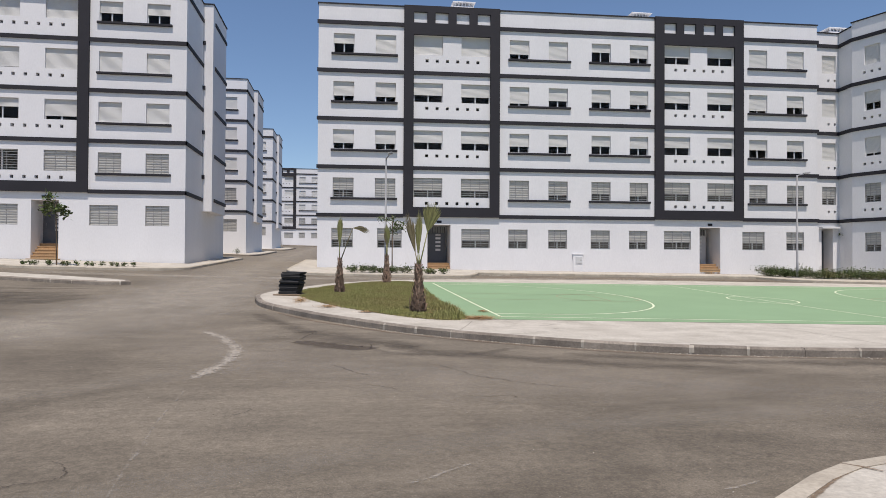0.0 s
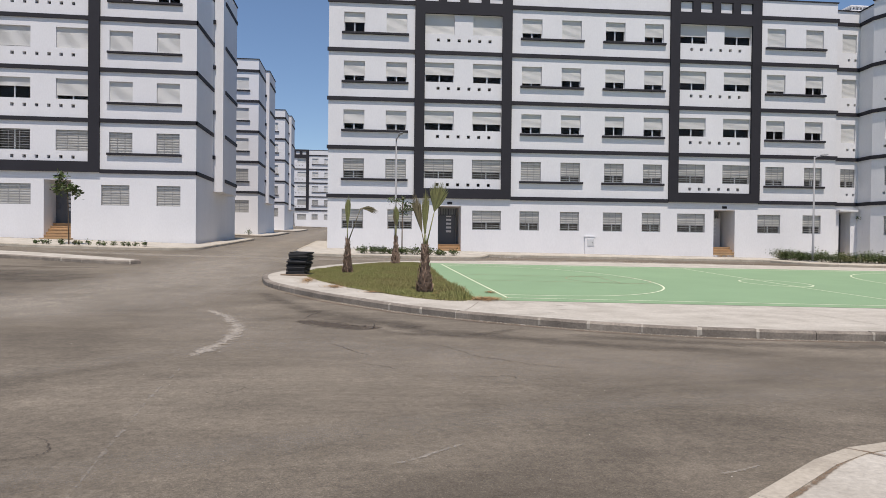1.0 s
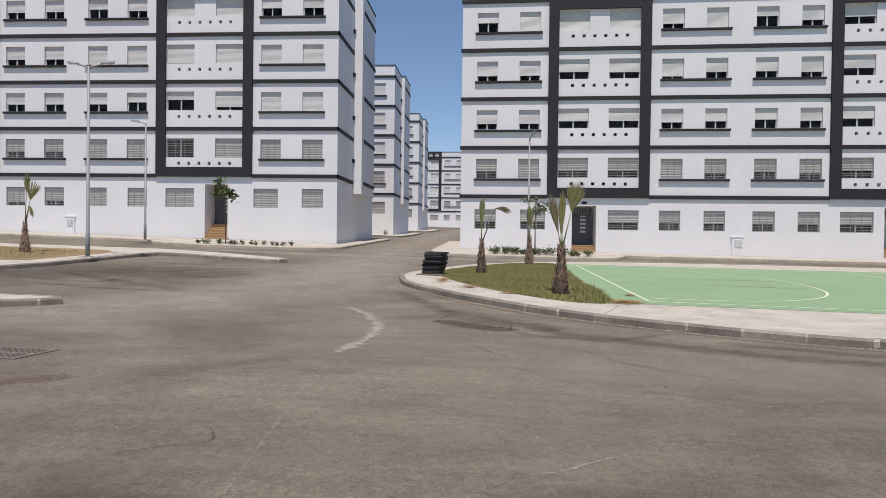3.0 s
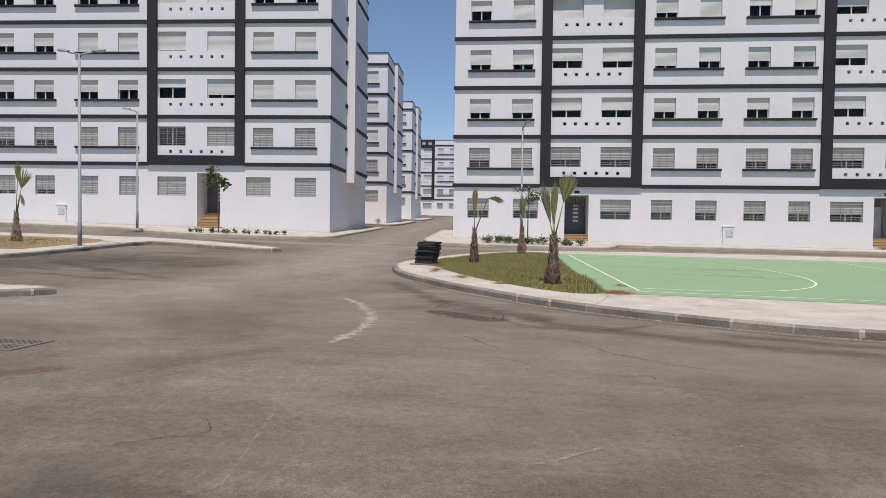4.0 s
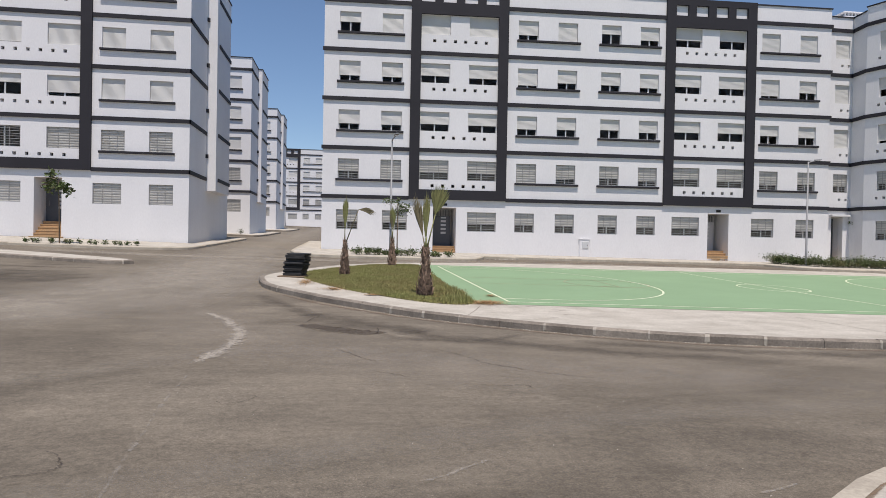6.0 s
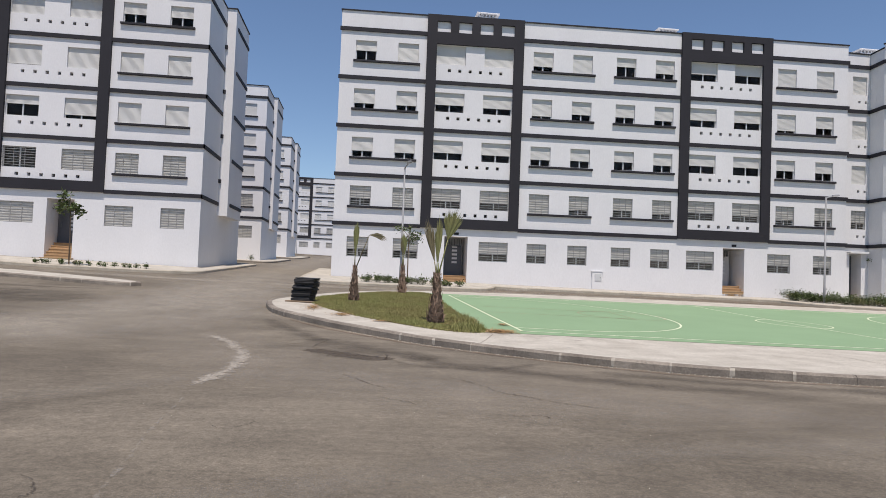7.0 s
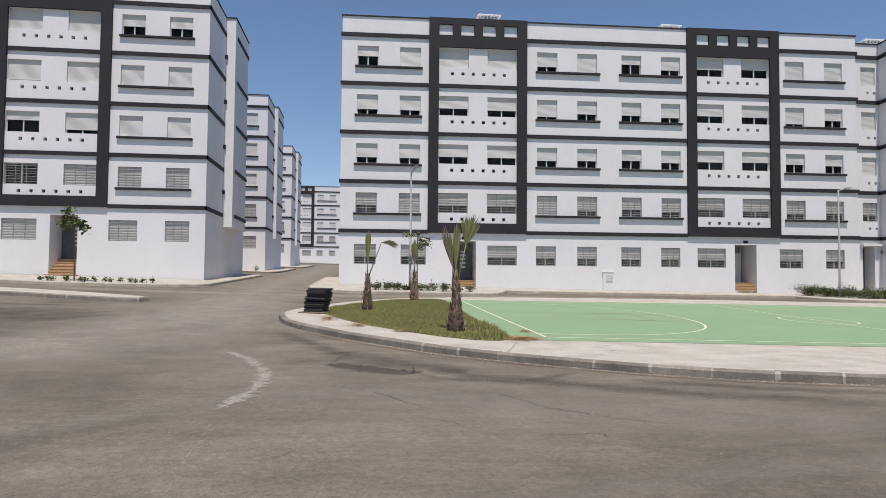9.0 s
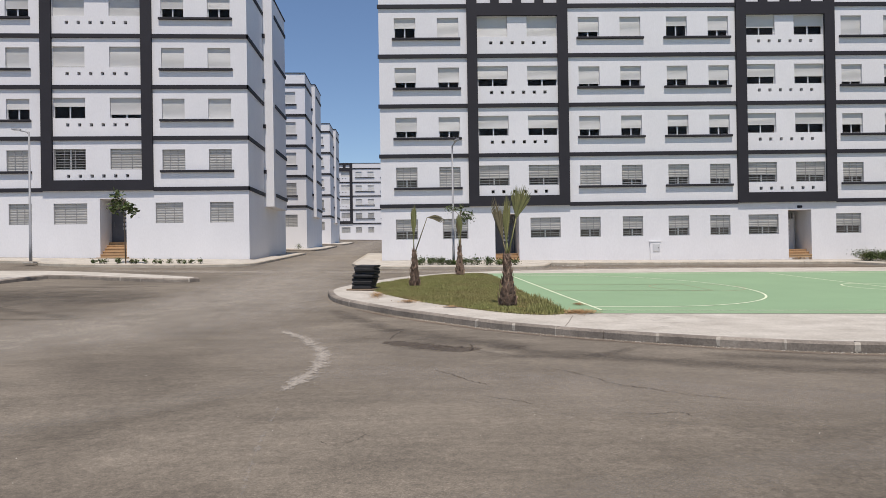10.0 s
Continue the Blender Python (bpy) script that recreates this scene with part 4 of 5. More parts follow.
smear([(-11.5, 25.5), (-9.0, 25.2), (-7.0, 25.4)], 0.9, WET, 0.006, "dark tyre wear on the asphalt")
smear([(-9, 12), (-6, 13.2), (-3, 15.5), (-2.2, 19)], 1.6, DUST, 0.003, "pale dusty wheel track")
smear([(-5, 6), (-2, 8.4), (0.8, 10.6), (3.5, 9.6), (8, 7.9), (16, 7.0)], 1.1, DUST, 0.004, "pale dusty wheel track")
smear([(-4, 3.6), (-1, 4.6), (2.5, 6.1), (6, 6.9), (12, 7.2)], 0.9, DUST, 0.0035, "pale dusty wheel track")
# dust, with the road's brightness at grazing view also put into its colour
smear([(-3.2, 18), (-3.4, 28), (-3.7, 40), (-3.8, 80), (-3.9, 138)], 7.0, DUST_SHEEN, 0.0045, "pale dust and painted grazing sheen on the side street")
smear([(-13, 9), (-7, 13.5), (-3.6, 20), (-3.3, 32)], 6.5, DUST_SHEEN, 0.0065, "pale dust at the road junction")
smear([(-2.2, 19.5), (-1.4, 15.2), (0.4, 11.6), (3.2, 9.3), (8, 8.3)], 3.4, BEND, 0.0032, "pale dust on the bend of the road")
smear([(-13.5, 33.4), (-7, 32.5), (4, 32.9), (14, 34.6), (27, 33.0)], 2.2, DUST_SHEEN, 0.0085, "pale dust on the road behind the court")
smear([(1.0, 4.0), (4, 6.2), (9, 7.6), (15, 8.3), (24, 8.4)], 4.6, WORN, 0.0025, "darker worn asphalt along the court")
smear([(-12.5, 24.3), (-9.8, 23.6), (-7.6, 24.0)], 0.30, WET, 0.010, "dark tyre streak on the asphalt")
smear([(-12.0, 23.0), (-10.0, 22.2), (-8.2, 22.4)], 0.24, WET, 0.010, "dark tyre streak on the asphalt")
smear([(-10.8, 26.4), (-8.8, 26.1), (-7.6, 26.3)], 0.22, WET, 0.010, "dark tyre streak on the asphalt")
smear([(-13.2, 20.2), (-10.6, 19.0), (-8.0, 18.9)], 0.3, WET, 0.012, "dark tyre streak on the asphalt")
smear([(-3.4, 7.1), (-2.9, 7.5), (-2.6, 7.45)], 0.55, WET, 0.006, "dark round patch in the asphalt")


smear([(0.3, 40.4), (8, 40.12), (16, 39.85), (24, 39.58), (31.8, 39.3)], 0.5, REDDISH, 0.153, "earthy dirt along the foot of the white wall")
smear([(-24, 40.3), (-18, 40.35), (-13.5, 40.3)], 0.5, REDDISH, 0.153, "earthy dirt along the foot of the white wall")
smear([(6, 34.6), (12, 35.4), (20, 35.4), (27, 34.4)], 0.7, REDDISH, 0.0115, "earthy dirt along the far kerb")
for x, y in ((6.07, 14.83), (5.67, 13.64), (6.41, 15.16), (6.23, 14.29), (5.79, 15.75), (6.9, 14.5)):
    smear([(x, y), (x + 0.16, y + 0.09), (x + 0.3, y + 0.05)], 0.06, CRACK, 0.156, "small dark scuff on the pavement")

smear([(4.55, 16.2), (4.95, 16.3), (5.35, 16.45)], 0.75, STRAW, 0.1585, "trodden straw and sand at the corner of the lawn")

GRATE = material("dusty_iron", (0.17, 0.145, 0.118), 0.85, 0.25, 5, 40, 0.3)


def drain():
    t = thing("drain_grate", "dusty cast-iron road drain grate set in the asphalt", "drain", pose(-4.4, 8.86, gz(-4.4, 8.86), 0, 0, -8))
    bm = bmesh.new()
    for a, b, c, d in ((-0.5, 0.5, -0.36, -0.30), (-0.5, 0.5, 0.30, 0.36), (-0.5, -0.45, -0.30, 0.30), (0.45, 0.5, -0.30, 0.30), (-0.45, 0.45, -0.03, 0.03)):
        box(bm, a, b, c, d, -0.05, 0.012)
    part("grate_frame", bm, GRATE, t)
    # flat black sheet on the road, painted as the shade between the bars
    bm = bmesh.new()
    box(bm, -0.45, 0.45, -0.30, 0.30, 0.001, 0.003)
    part("pit", bm, BLACK, t)
    for c, d in ((-0.30, -0.03), (0.03, 0.30)):
        for i in range(13):
            bm = bmesh.new()
            u = -0.42 + i * 0.07
            box(bm, u - 0.021, u + 0.021, c, d, 0.003, 0.011)
            part("grate_bar", bm, GRATE, t)


drain()

# ---------------------------------------------------------------- planting
LAWN = [(0.11, 23.7), (0.40, 21.5), (1.3, 19.35), (2.44, 17.57), (3.61, 16.2), (4.45, 15.95), (4.72, 16.4), (4.62, 19.34), (4.62, 22.9), (4.70, 26.82), (4.60, 28.8), (3.92, 29.1), (2.5, 28.27), (1.42, 26.4), (0.68, 25.1)]


def inside_poly(x, y, poly):
    c = False
    for (x0, y0), (x1, y1) in zip(poly, poly[1:] + poly[:1]):
        if (y0 > y) != (y1 > y) and x < (x1 - x0) * (y - y0) / (y1 - y0) + x0:
            c = not c
    return c


def grass(outline, lift, density, label, height=0.055, seed=3, bed=True):
    out = smooth_outline([(x, y) for x, y in outline], 2)
    if bed:
        draped(out, lift + 0.012, GRASS_BED, "lawn_bed", "earthy thatch under the lawn", "ground", "structure", cell=1.0)
    rnd = random.Random(seed)
    xs, ys = [p[0] for p in out], [p[1] for p in out]
    verts, faces = [], []
    area = (max(xs) - min(xs)) * (max(ys) - min(ys))
    for _ in range(int(area * density)):
        x, y = rnd.uniform(min(xs), max(xs)), rnd.uniform(min(ys), max(ys))
        if not inside_poly(x, y, out):
            continue
        x, y = x + rnd.gauss(0, 0.05), y + rnd.gauss(0, 0.05)
        tuft = noise.noise((x * 1.3, y * 1.3, 0.0))
        h = height * rnd.uniform(0.6, 1.3) * (1 + 0.5 * tuft)
        a, w, lean = rnd.uniform(0, math.tau), rnd.uniform(0.006, 0.013), rnd.uniform(0.2, 0.9) * h
        la = rnd.uniform(0, math.tau)
        z = gz(x, y) + lift
        i = len(verts)
        verts += [(x - math.cos(a) * w, y - math.sin(a) * w, z), (x + math.cos(a) * w, y + math.sin(a) * w, z), (x + math.cos(la) * lean, y + math.sin(la) * lean, z + h)]
        faces.append((i, i + 1, i + 2))
    me = bpy.data.meshes.new("grass")
    me.from_pydata(verts, [], faces)
    me.materials.append(GRASS)
    tagged(new("grass", me), label, "grass", kind="stuff")


grass(LAWN, 0.15, 3000, "short dry-green lawn on the tip of the island", 0.045)
grass([(27.9, 27.9), (28.6, 25.4), (29.8, 23.4), (34.5, 24.0), (35.5, 27.5), (33, 29.8), (29, 30.0)], 0.15, 220, "green lawn at the far end of the court", 0.09, 5)
draped(smooth_outline([(-30, 23.0), (-14.9, 22.6), (-14.5, 25.2), (-14.2, 28.0), (-15.2, 29.1), (-17.5, 29.2), (-30, 29.4)], 2), 0.152, SOIL, "soil_bed", "dry brown soil of a planting bed", "soil", "structure", cell=1.5)
grass([(-29, 23.4), (-15.4, 23.0), (-15.0, 25.2), (-15.4, 28.0), (-18, 28.6), (-29, 28.6)], 0.152, 130, "sparse dry weeds on the soil bed", 0.06, 8, False)
grass([(3.7, 16.15), (4.4, 15.95), (4.74, 16.4), (4.70, 19.5), (4.40, 19.5), (4.2, 17.2)], 0.15, 900, "longer green grass along the edge of the court", 0.13, 9, False)


def clippings(spots, label):
    rnd = random.Random(11)
    verts, faces = [], []
    for cx, cy, rx, ry, n in spots:
        for _ in range(n):
            r, a = abs(rnd.gauss(0, 0.6)), rnd.uniform(0, math.tau)
            x, y = cx + rx * r * math.cos(a), cy + ry * r * math.sin(a)
            z = gz(x, y) + 0.164 + 0.012 * rnd.random()
            b, w, l2 = rnd.uniform(0, math.tau), rnd.uniform(0.006, 0.014), rnd.uniform(0.03, 0.08)
            i = len(verts)
            c, s = math.cos(b), math.sin(b)
            verts += [(x - s * w, y + c * w, z), (x + s * w, y - c * w, z), (x + c * l2, y + s * l2, z + rnd.uniform(0, 0.02))]
            faces.append((i, i + 1, i + 2))
    me = bpy.data.meshes.new("clippings")
    me.from_pydata(verts, [], faces)
    me.materials.append(DRY)
    tagged(new("grass_clippings", me), label, "clippings", kind="stuff")


clippings([(5.0, 16.35, 0.42, 0.38, 1900), (4.75, 18.6, 0.14, 0.8, 300), (0.45, 20.5, 0.22, 0.9, 700), (1.3, 18.8, 0.3, 0.35, 500), (2.3, 17.55, 0.3, 0.12, 250), (5.4, 17.8, 0.16, 0.3, 200), (3.9, 17.3, 0.25, 0.25, 150)],
          "dry straw-coloured grass clippings on the pavement")


def fan_leaf(bm, base, direction, length, spread, rnd, droop=0.0, stalk=0.5, blades=26, bend=None):
    """A fan-palm leaf: a stalk that ends in a folded fan of narrow blades."""
    d = Vector(direction).normalized()
    side = d.cross(Vector((0, -1, 0.15))).normalized()
    up = side.cross(d).normalized()
    base = Vector(base)
    hub = base + d * length * stalk
    tube(bm, (base, base.lerp(hub, 0.5) + up * 0.01, hub), (0.022, 0.017, 0.012), 5)
    if bend:
        d = Vector(bend).normalized()
        side = d.cross(Vector((0, -1, 0.15))).normalized()
        up = side.cross(d).normalized()
    for i in range(blades):
        a = (i / (blades - 1) - 0.5) * 2 * radians(spread)
        l2 = length * (1 - stalk) * (1 - 0.25 * abs(a) / radians(max(spread, 1))) * rnd.uniform(0.88, 1.06)
        way = (d * math.cos(a) + side * math.sin(a) + up * rnd.uniform(-0.06, 0.06)).normalized()
        w = up.cross(way).normalized() * (0.016 + 0.0002 * spread)
        fold = up * (0.012 if i % 2 else -0.012)
        mid = hub + way * l2 * 0.55 + fold - Vector((0, 0, droop * l2 * 0.2))
        tip = hub + way * l2 - Vector((0, 0, droop * l2 * 0.75)) + fold * 2
        v = [bm.verts.new(p) for p in (hub - w * 0.3, hub + w * 0.3, mid + w, tip, mid - w)]
        bm.faces.new(v)


def palm(x, y, lift, trunk_h, r0, leaves, label, seed, dry=()):
    rnd = random.Random(seed)
    t = thing("palm", label, "palm tree", pose(x, y, gz(x, y) + lift, 0, 0, 0), "young fan palms")
    bm = bmesh.new()
    n = 12
    prof = [(0, 0.96), (0.08, 1.06), (0.2, 0.94), (0.4, 0.70), (0.6, 0.52), (0.8, 0.40), (1.0, 0.29)]
    tube(bm, [(0.015 * math.sin(z * 4), 0.01 * math.cos(z * 5), z * trunk_h - (0.05 if z == 0 else 0)) for z, _ in prof], [r0 * k * 0.88 for _, k in prof], n)
    part("trunk", bm, BARK, t, "brown trunk under old leaf bases")
    # old leaf bases: pointed scales in a spiral
    bm = bmesh.new()
    count = int(trunk_h * 75)
    for i in range(count):
        f = (i + 0.5) / count
        a = i * 2.39996
        k = 0
        while k < len(prof) - 2 and prof[k + 1][0] < f:
            k += 1
        q = (f - prof[k][0]) / (prof[k + 1][0] - prof[k][0])
        r = r0 * (prof[k][1] * (1 - q) + prof[k + 1][1] * q) * 0.86
        out = Vector((math.cos(a), math.sin(a), 0))
        sd = Vector((-math.sin(a), math.cos(a), 0))
        z = f * trunk_h
        l2, w = rnd.uniform(0.10, 0.19) * (0.7 + 0.5 * r0 / 0.25), rnd.uniform(0.035, 0.06)
        tip = out * (r + rnd.uniform(0.02, 0.065)) + Vector((0, 0, z + l2 * rnd.choice((1, 1, 1, 0.3))))
        b0, b1 = out * (r - 0.01) - sd * w + Vector((0, 0, z - 0.04)), out * (r - 0.01) + sd * w + Vector((0, 0, z - 0.04))
        m = out * (r + 0.03) + Vector((0, 0, z + l2 * 0.3))
        v = [bm.verts.new(p) for p in (b0, b1, tip, m)]
        bm.faces.new((v[0], v[3], v[2]))
        bm.faces.new((v[3], v[1], v[2]))
        bm.faces.new((v[0], v[1], v[3]))
    part("bark", bm, BARK, t, "ragged dry leaf bases")
    for i, (dx, dy, dz, l2, spread, droop, stalk, *bend) in enumerate(leaves):
        bm = bmesh.new()
        fan_leaf(bm, (0.02 * (i - 1), 0, trunk_h * 0.92), (dx, dy, dz), l2, spread, rnd, droop, stalk, 26, bend[0] if bend else None)
        part("frond", bm, FROND_DRY if i in dry else FROND, t, "dry drooping fan leaf" if i in dry else "")
    return t


palm(3.65, 17.66, 0.15, 1.25, 0.235, ((0.02, 0, 1, 1.55, 7, 0, 0.22), (-0.20, 0.05, 1, 1.55, 8, 0.02, 0.25), (0.22, -0.05, 1, 1.85, 24, 0.03, 0.52), (-0.06, 0.1, 1, 1.2, 6, 0, 0.3)), "young fan palm with a thick ragged trunk on the lawn", 1, (1,))
palm(1.55, 23.3, 0.15, 1.15, 0.19, ((0.03, 0, 1, 1.62, 6, 0, 0.3), (-0.03, 0.03, 1, 1.5, 5, 0, 0.35), (0.36, 0, 1.0, 1.85, 15, 0.45, 0.66, (1, 0, 0.16))), "young fan palm with one broken drooping leaf", 2, (2,))
palm(3.44, 28.19, 0.15, 1.1, 0.20, ((0.0, 0, 1, 1.5, 9, 0, 0.4), (0.06, 0.05, 1, 1.3, 8, 0, 0.4), (-0.08, 0, 1, 1.25, 8, 0.05, 0.4)), "young fan palm beside the lamp at the lawn's edge", 3, (2,))
palm(29.64, 26.55, 0.15, 1.35, 0.24, ((0.25, 0, 1, 1.25, 42, 0.05, 0.35), (-0.15, 0, 1, 1.15, 36, 0.05, 0.35), (0.5, 0.2, 0.6, 1.15, 40, 0.2, 0.4), (-0.9, 0, 0.5, 1.3, 12, 0.25, 0.55), (0.1, -0.3, 0.8, 1.0, 40, 0.1, 0.35)), "fan palm with a full green crown by the court", 4)
palm(-17.24, 26.66, 0.15, 1.15, 0.21, ((0.22, 0, 1, 2.1, 30, 0.04, 0.52), (0.04, 0, 1, 2.3, 14, 0.0, 0.6), (0.2, 0, 1, 1.3, 14, 0.5, 0.68, (0.4, 0, -1))), "young fan palm on the dry soil bed", 5)


def leaf_mass(bm, centre, radius, count, rnd, size=0.07):
    for _ in range(count):
        p = Vector((rnd.gauss(0, 1), rnd.gauss(0, 1), rnd.gauss(0, 1)))
        p = Vector(centre) + Vector((p.x * radius[0], p.y * radius[1], p.z * radius[2])) * 0.5
        a = Vector((rnd.uniform(-1, 1), rnd.uniform(-1, 1), rnd.uniform(-0.4, 0.8))).normalized()
        b = a.cross(Vector((rnd.uniform(-1, 1), rnd.uniform(-1, 1), 1))).normalized()
        s = size * rnd.uniform(0.7, 1.3)
        v = [bm.verts.new(q) for q in (p, p + a * s * 0.5 + b * s * 0.28, p + a * s, p + a * s * 0.5 - b * s * 0.28)]
        bm.faces.new(v)


def shrub(x, y, lift, h, w, seed, count, mat, label):
    rnd = random.Random(seed)
    t = thing("shrub", label, "shrub", pose(x, y, gz(x, y) + lift), "low shrubs along the facades")
    bm = bmesh.new()
    for i in range(4):
        a = rnd.uniform(0, math.tau)
        tube(bm, ((0, 0, -0.03), (math.cos(a) * w * 0.3, math.sin(a) * w * 0.3, h * 0.75)), (0.01, 0.004), 4)
    part("stems", bm, TWIG, t)
    bm = bmesh.new()
    for i in range(5):
        leaf_mass(bm, (rnd.uniform(-0.3, 0.3) * w, rnd.uniform(-0.3, 0.3) * w, h * rnd.uniform(0.3, 0.7)), (w * 0.42, w * 0.42, h * 0.42), count // 5, rnd, 0.095)
    part("leaves", bm, mat, t)


def shrub_row(pts, n, h, w, seed, lift=0.15, count=230, label="low green shrub in front of the white facade"):
    rnd = random.Random(seed)
    for i in range(n):
        f = (i + rnd.uniform(0.2, 0.8)) / n * (len(pts) - 1)
        k = min(int(f), len(pts) - 2)
        p = Vector(pts[k]).lerp(Vector(pts[k + 1]), f - k)
        shrub(p.x, p.y + rnd.uniform(-0.25, 0.25), lift, h * rnd.uniform(0.7, 1.25), w * rnd.uniform(0.8, 1.3), seed * 100 + i, count, LEAF_DRY if rnd.random() < 0.15 else LEAF, label)


shrub_row([(-14.4, 35.7), (-11.5, 35.7), (-8.9, 36.1)], 15, 0.24, 0.23, 2, count=70)
shrub_row([(1.9, 36.0), (4.0, 35.6), (6.9, 35.2)], 17, 0.33, 0.40, 3, count=190)
shrub_row([(27.2, 38.2), (28.5, 36.4), (31.5, 35.9), (34.2, 36.0)], 46, 0.52, 0.75, 4, count=300, label="leafy shrub in the dense hedge by the entrance")
shrub_row([(33.6, 35.0), (35.2, 34.5), (36.6, 32.8)], 12, 0.40, 0.34, 5, count=130)


def sapling(x, y, lift, h, crown, label, seed, lean=0.0, leaf=0.14):
    rnd = random.Random(seed)
    t = thing("sapling", label, "tree", pose(x, y, gz(x, y) + lift), "saplings by the entrances")
    bm = bmesh.new()
    tube(bm, ((0, 0, -0.05), (lean * 0.3, 0.02, h * 0.4), (lean * 0.7, 0, h * 0.75), (lean, 0, h * 0.97)), (0.035, 0.03, 0.024, 0.010), 7)
    part("trunk", bm, TWIG, t)
    cl = []
    bm = bmesh.new()
    for i in range(7):
        a, r = rnd.uniform(0, math.tau), rnd.uniform(0.45, 1.35) * crown
        z0, z1 = h * rnd.uniform(0.66, 0.88), h * rnd.uniform(0.72, 1.0)
        e = Vector((lean + math.cos(a) * r, math.sin(a) * r, z1))
        tube(bm, ((lean * z0 / h, 0, z0), e), (0.011, 0.005), 4)
        cl.append(e)
    part("limbs", bm, TWIG, t)
    bm = bmesh.new()
    for e in cl:
        leaf_mass(bm, e - Vector((0, 0, 0.06)), (0.28, 0.28, 0.19), 48, rnd, leaf)
    part("crown", bm, LEAF, t, "thin uneven green crown")


sapling(4.15, 35.6, 0.15, 3.1, 0.55, "slim young tree with a thin crown near the lamp", 1)
sapling(-12.55, 35.9, 0.15, 3.5, 0.42, "slim young tree beside the entrance steps", 2, -0.1, 0.21)
sapling(34.3, 40.2, 0.15, 3.0, 0.32, "slim young tree at the recessed entrance", 3)
shrub(-8.3, 63.5, 0.15, 0.5, 0.6, 41, 160, LEAF, "low round bush at the corner up the street")

# ---------------------------------------------------------------- stack of black sheets


def stack():
    rnd = random.Random(21)
    x, y = 0.02, 22.35
    t = thing("sheet_stack", "uneven stack of black rubber sheets on the pavement", "stack", pose(x, y, gz(x, y) + 0.15, 0, 0, -14))
    bm = bmesh.new()
    box(bm, -0.47, 0.38, -0.40, 0.37, -0.01, 0.03, 0.008)
    part("base_board", bm, TWIG, t, "flat wooden board")
    z = 0.03
    for i in range(15):
        h = rnd.uniform(0.04, 0.062)
        dx, dy = rnd.uniform(-0.022, 0.022) + 0.009 * i - 0.03, rnd.uniform(-0.035, 0.035)
        w, dd = rnd.uniform(0.285, 0.32), rnd.uniform(0.28, 0.33)
        bm = bmesh.new()
        ring = [(-w + dx, -dd + dy), (0 + dx, -dd + dy - 0.02), (w + dx, -dd + dy), (w + dx + 0.02, dy), (w + dx, dd + dy), (-w + dx, dd + dy), (-w + dx - 0.01, dy)]
        sag = [rnd.uniform(-0.012, 0.012) for _ in ring]
        lo = [bm.verts.new((p[0], p[1], z + s * 0.3)) for p, s in zip(ring, sag)]
        md = [bm.verts.new((p[0] * 1.015, p[1] * 1.015, z + h * 0.55)) for p in ring]
        hi = [bm.verts.new((p[0] * 0.985, p[1] * 0.985, z + h * 0.93 + s)) for p, s in zip(ring, sag)]
        for a, b in ((lo, md), (md, hi)):
            for k in range(len(ring)):
                bm.faces.new((a[k], a[(k + 1) % 7], b[(k + 1) % 7], b[k]))
        bm.faces.new(lo[::-1])
        bm.faces.new(hi)
        part("sheet", bm, BLACK, t)
        z += h


stack()

# ---------------------------------------------------------------- lamps, boxes, roof


def street_lamp(x, y, lift, h, arms, label, r=0.07, arm=0.9):
    t = thing("street_lamp", label, "street lamp", pose(x, y, gz(x, y) + lift), "street lamps")
    bm = bmesh.new()
    tube(bm, ((0, 0, 0), (0, 0, 0.9), (0, 0, 0.92), (0, 0, h)), (r, r, r * 0.85, r * 0.55), 10)
    part("pole", bm, STEEL, t)
    bm = bmesh.new()
    box(bm, -r * 2.4, r * 2.4, -r * 2.4, r * 2.4, -0.03, 0.05, 0.01)
    part("base_plate", bm, KERB, t, "concrete footing")
    bm = bmesh.new()
    box(bm, -r * 3.4, r * 3.4, -r * 3.4, r * 3.4, -0.06, 0.03, 0.015)
    part("footing", bm, PAVING, t, "pale concrete footing")
    for a in arms:
        d = Vector((math.cos(radians(a)), math.sin(radians(a)), 0))
        bm = bmesh.new()
        tube(bm, [Vector((0, 0, h - 0.12)), Vector((0, 0, h)) + d * 0.12, Vector((0, 0, h + 0.08)) + d * arm * 0.55], (r * 0.5, r * 0.45, r * 0.4), 7)
        ar = part("arm", bm, STEEL, t)
        bm = bmesh.new()
        s = Vector((-d.y, d.x, 0))
        c = Vector((0, 0, h + 0.10)) + d * arm * 0.5
        ring = []
        for u, w, zz in ((0, 0.05, 0.05), (0.14, 0.10, 0.065), (arm * 0.42, 0.11, 0.07), (arm * 0.55, 0.05, 0.06)):
            ring.append([bm.verts.new(c + d * u + s * w * k + Vector((0, 0, q + 0.1 * u))) for k, q in ((-1, 0), (1, 0), (0.7, zz), (-0.7, zz))])
        for p, q in zip(ring, ring[1:]):
            for k in range(4):
                bm.faces.new((p[k], p[(k + 1) % 4], q[(k + 1) % 4], q[k]))
        bm.faces.new(ring[0][::-1])
        bm.faces.new(ring[-1])
        head = part("lamp_head", bm, STEEL, t)
        bm = bmesh.new()
        box(bm, -0.13, 0.13, -0.07, 0.07, -0.012, 0.0)
        ln = part("lens", bm, LAMP_GLASS, head)
        ln.location = c + d * arm * 0.3 + Vector((0, 0, 0.015))
        ln.rotation_euler = (0, 0, radians(a))
    return t


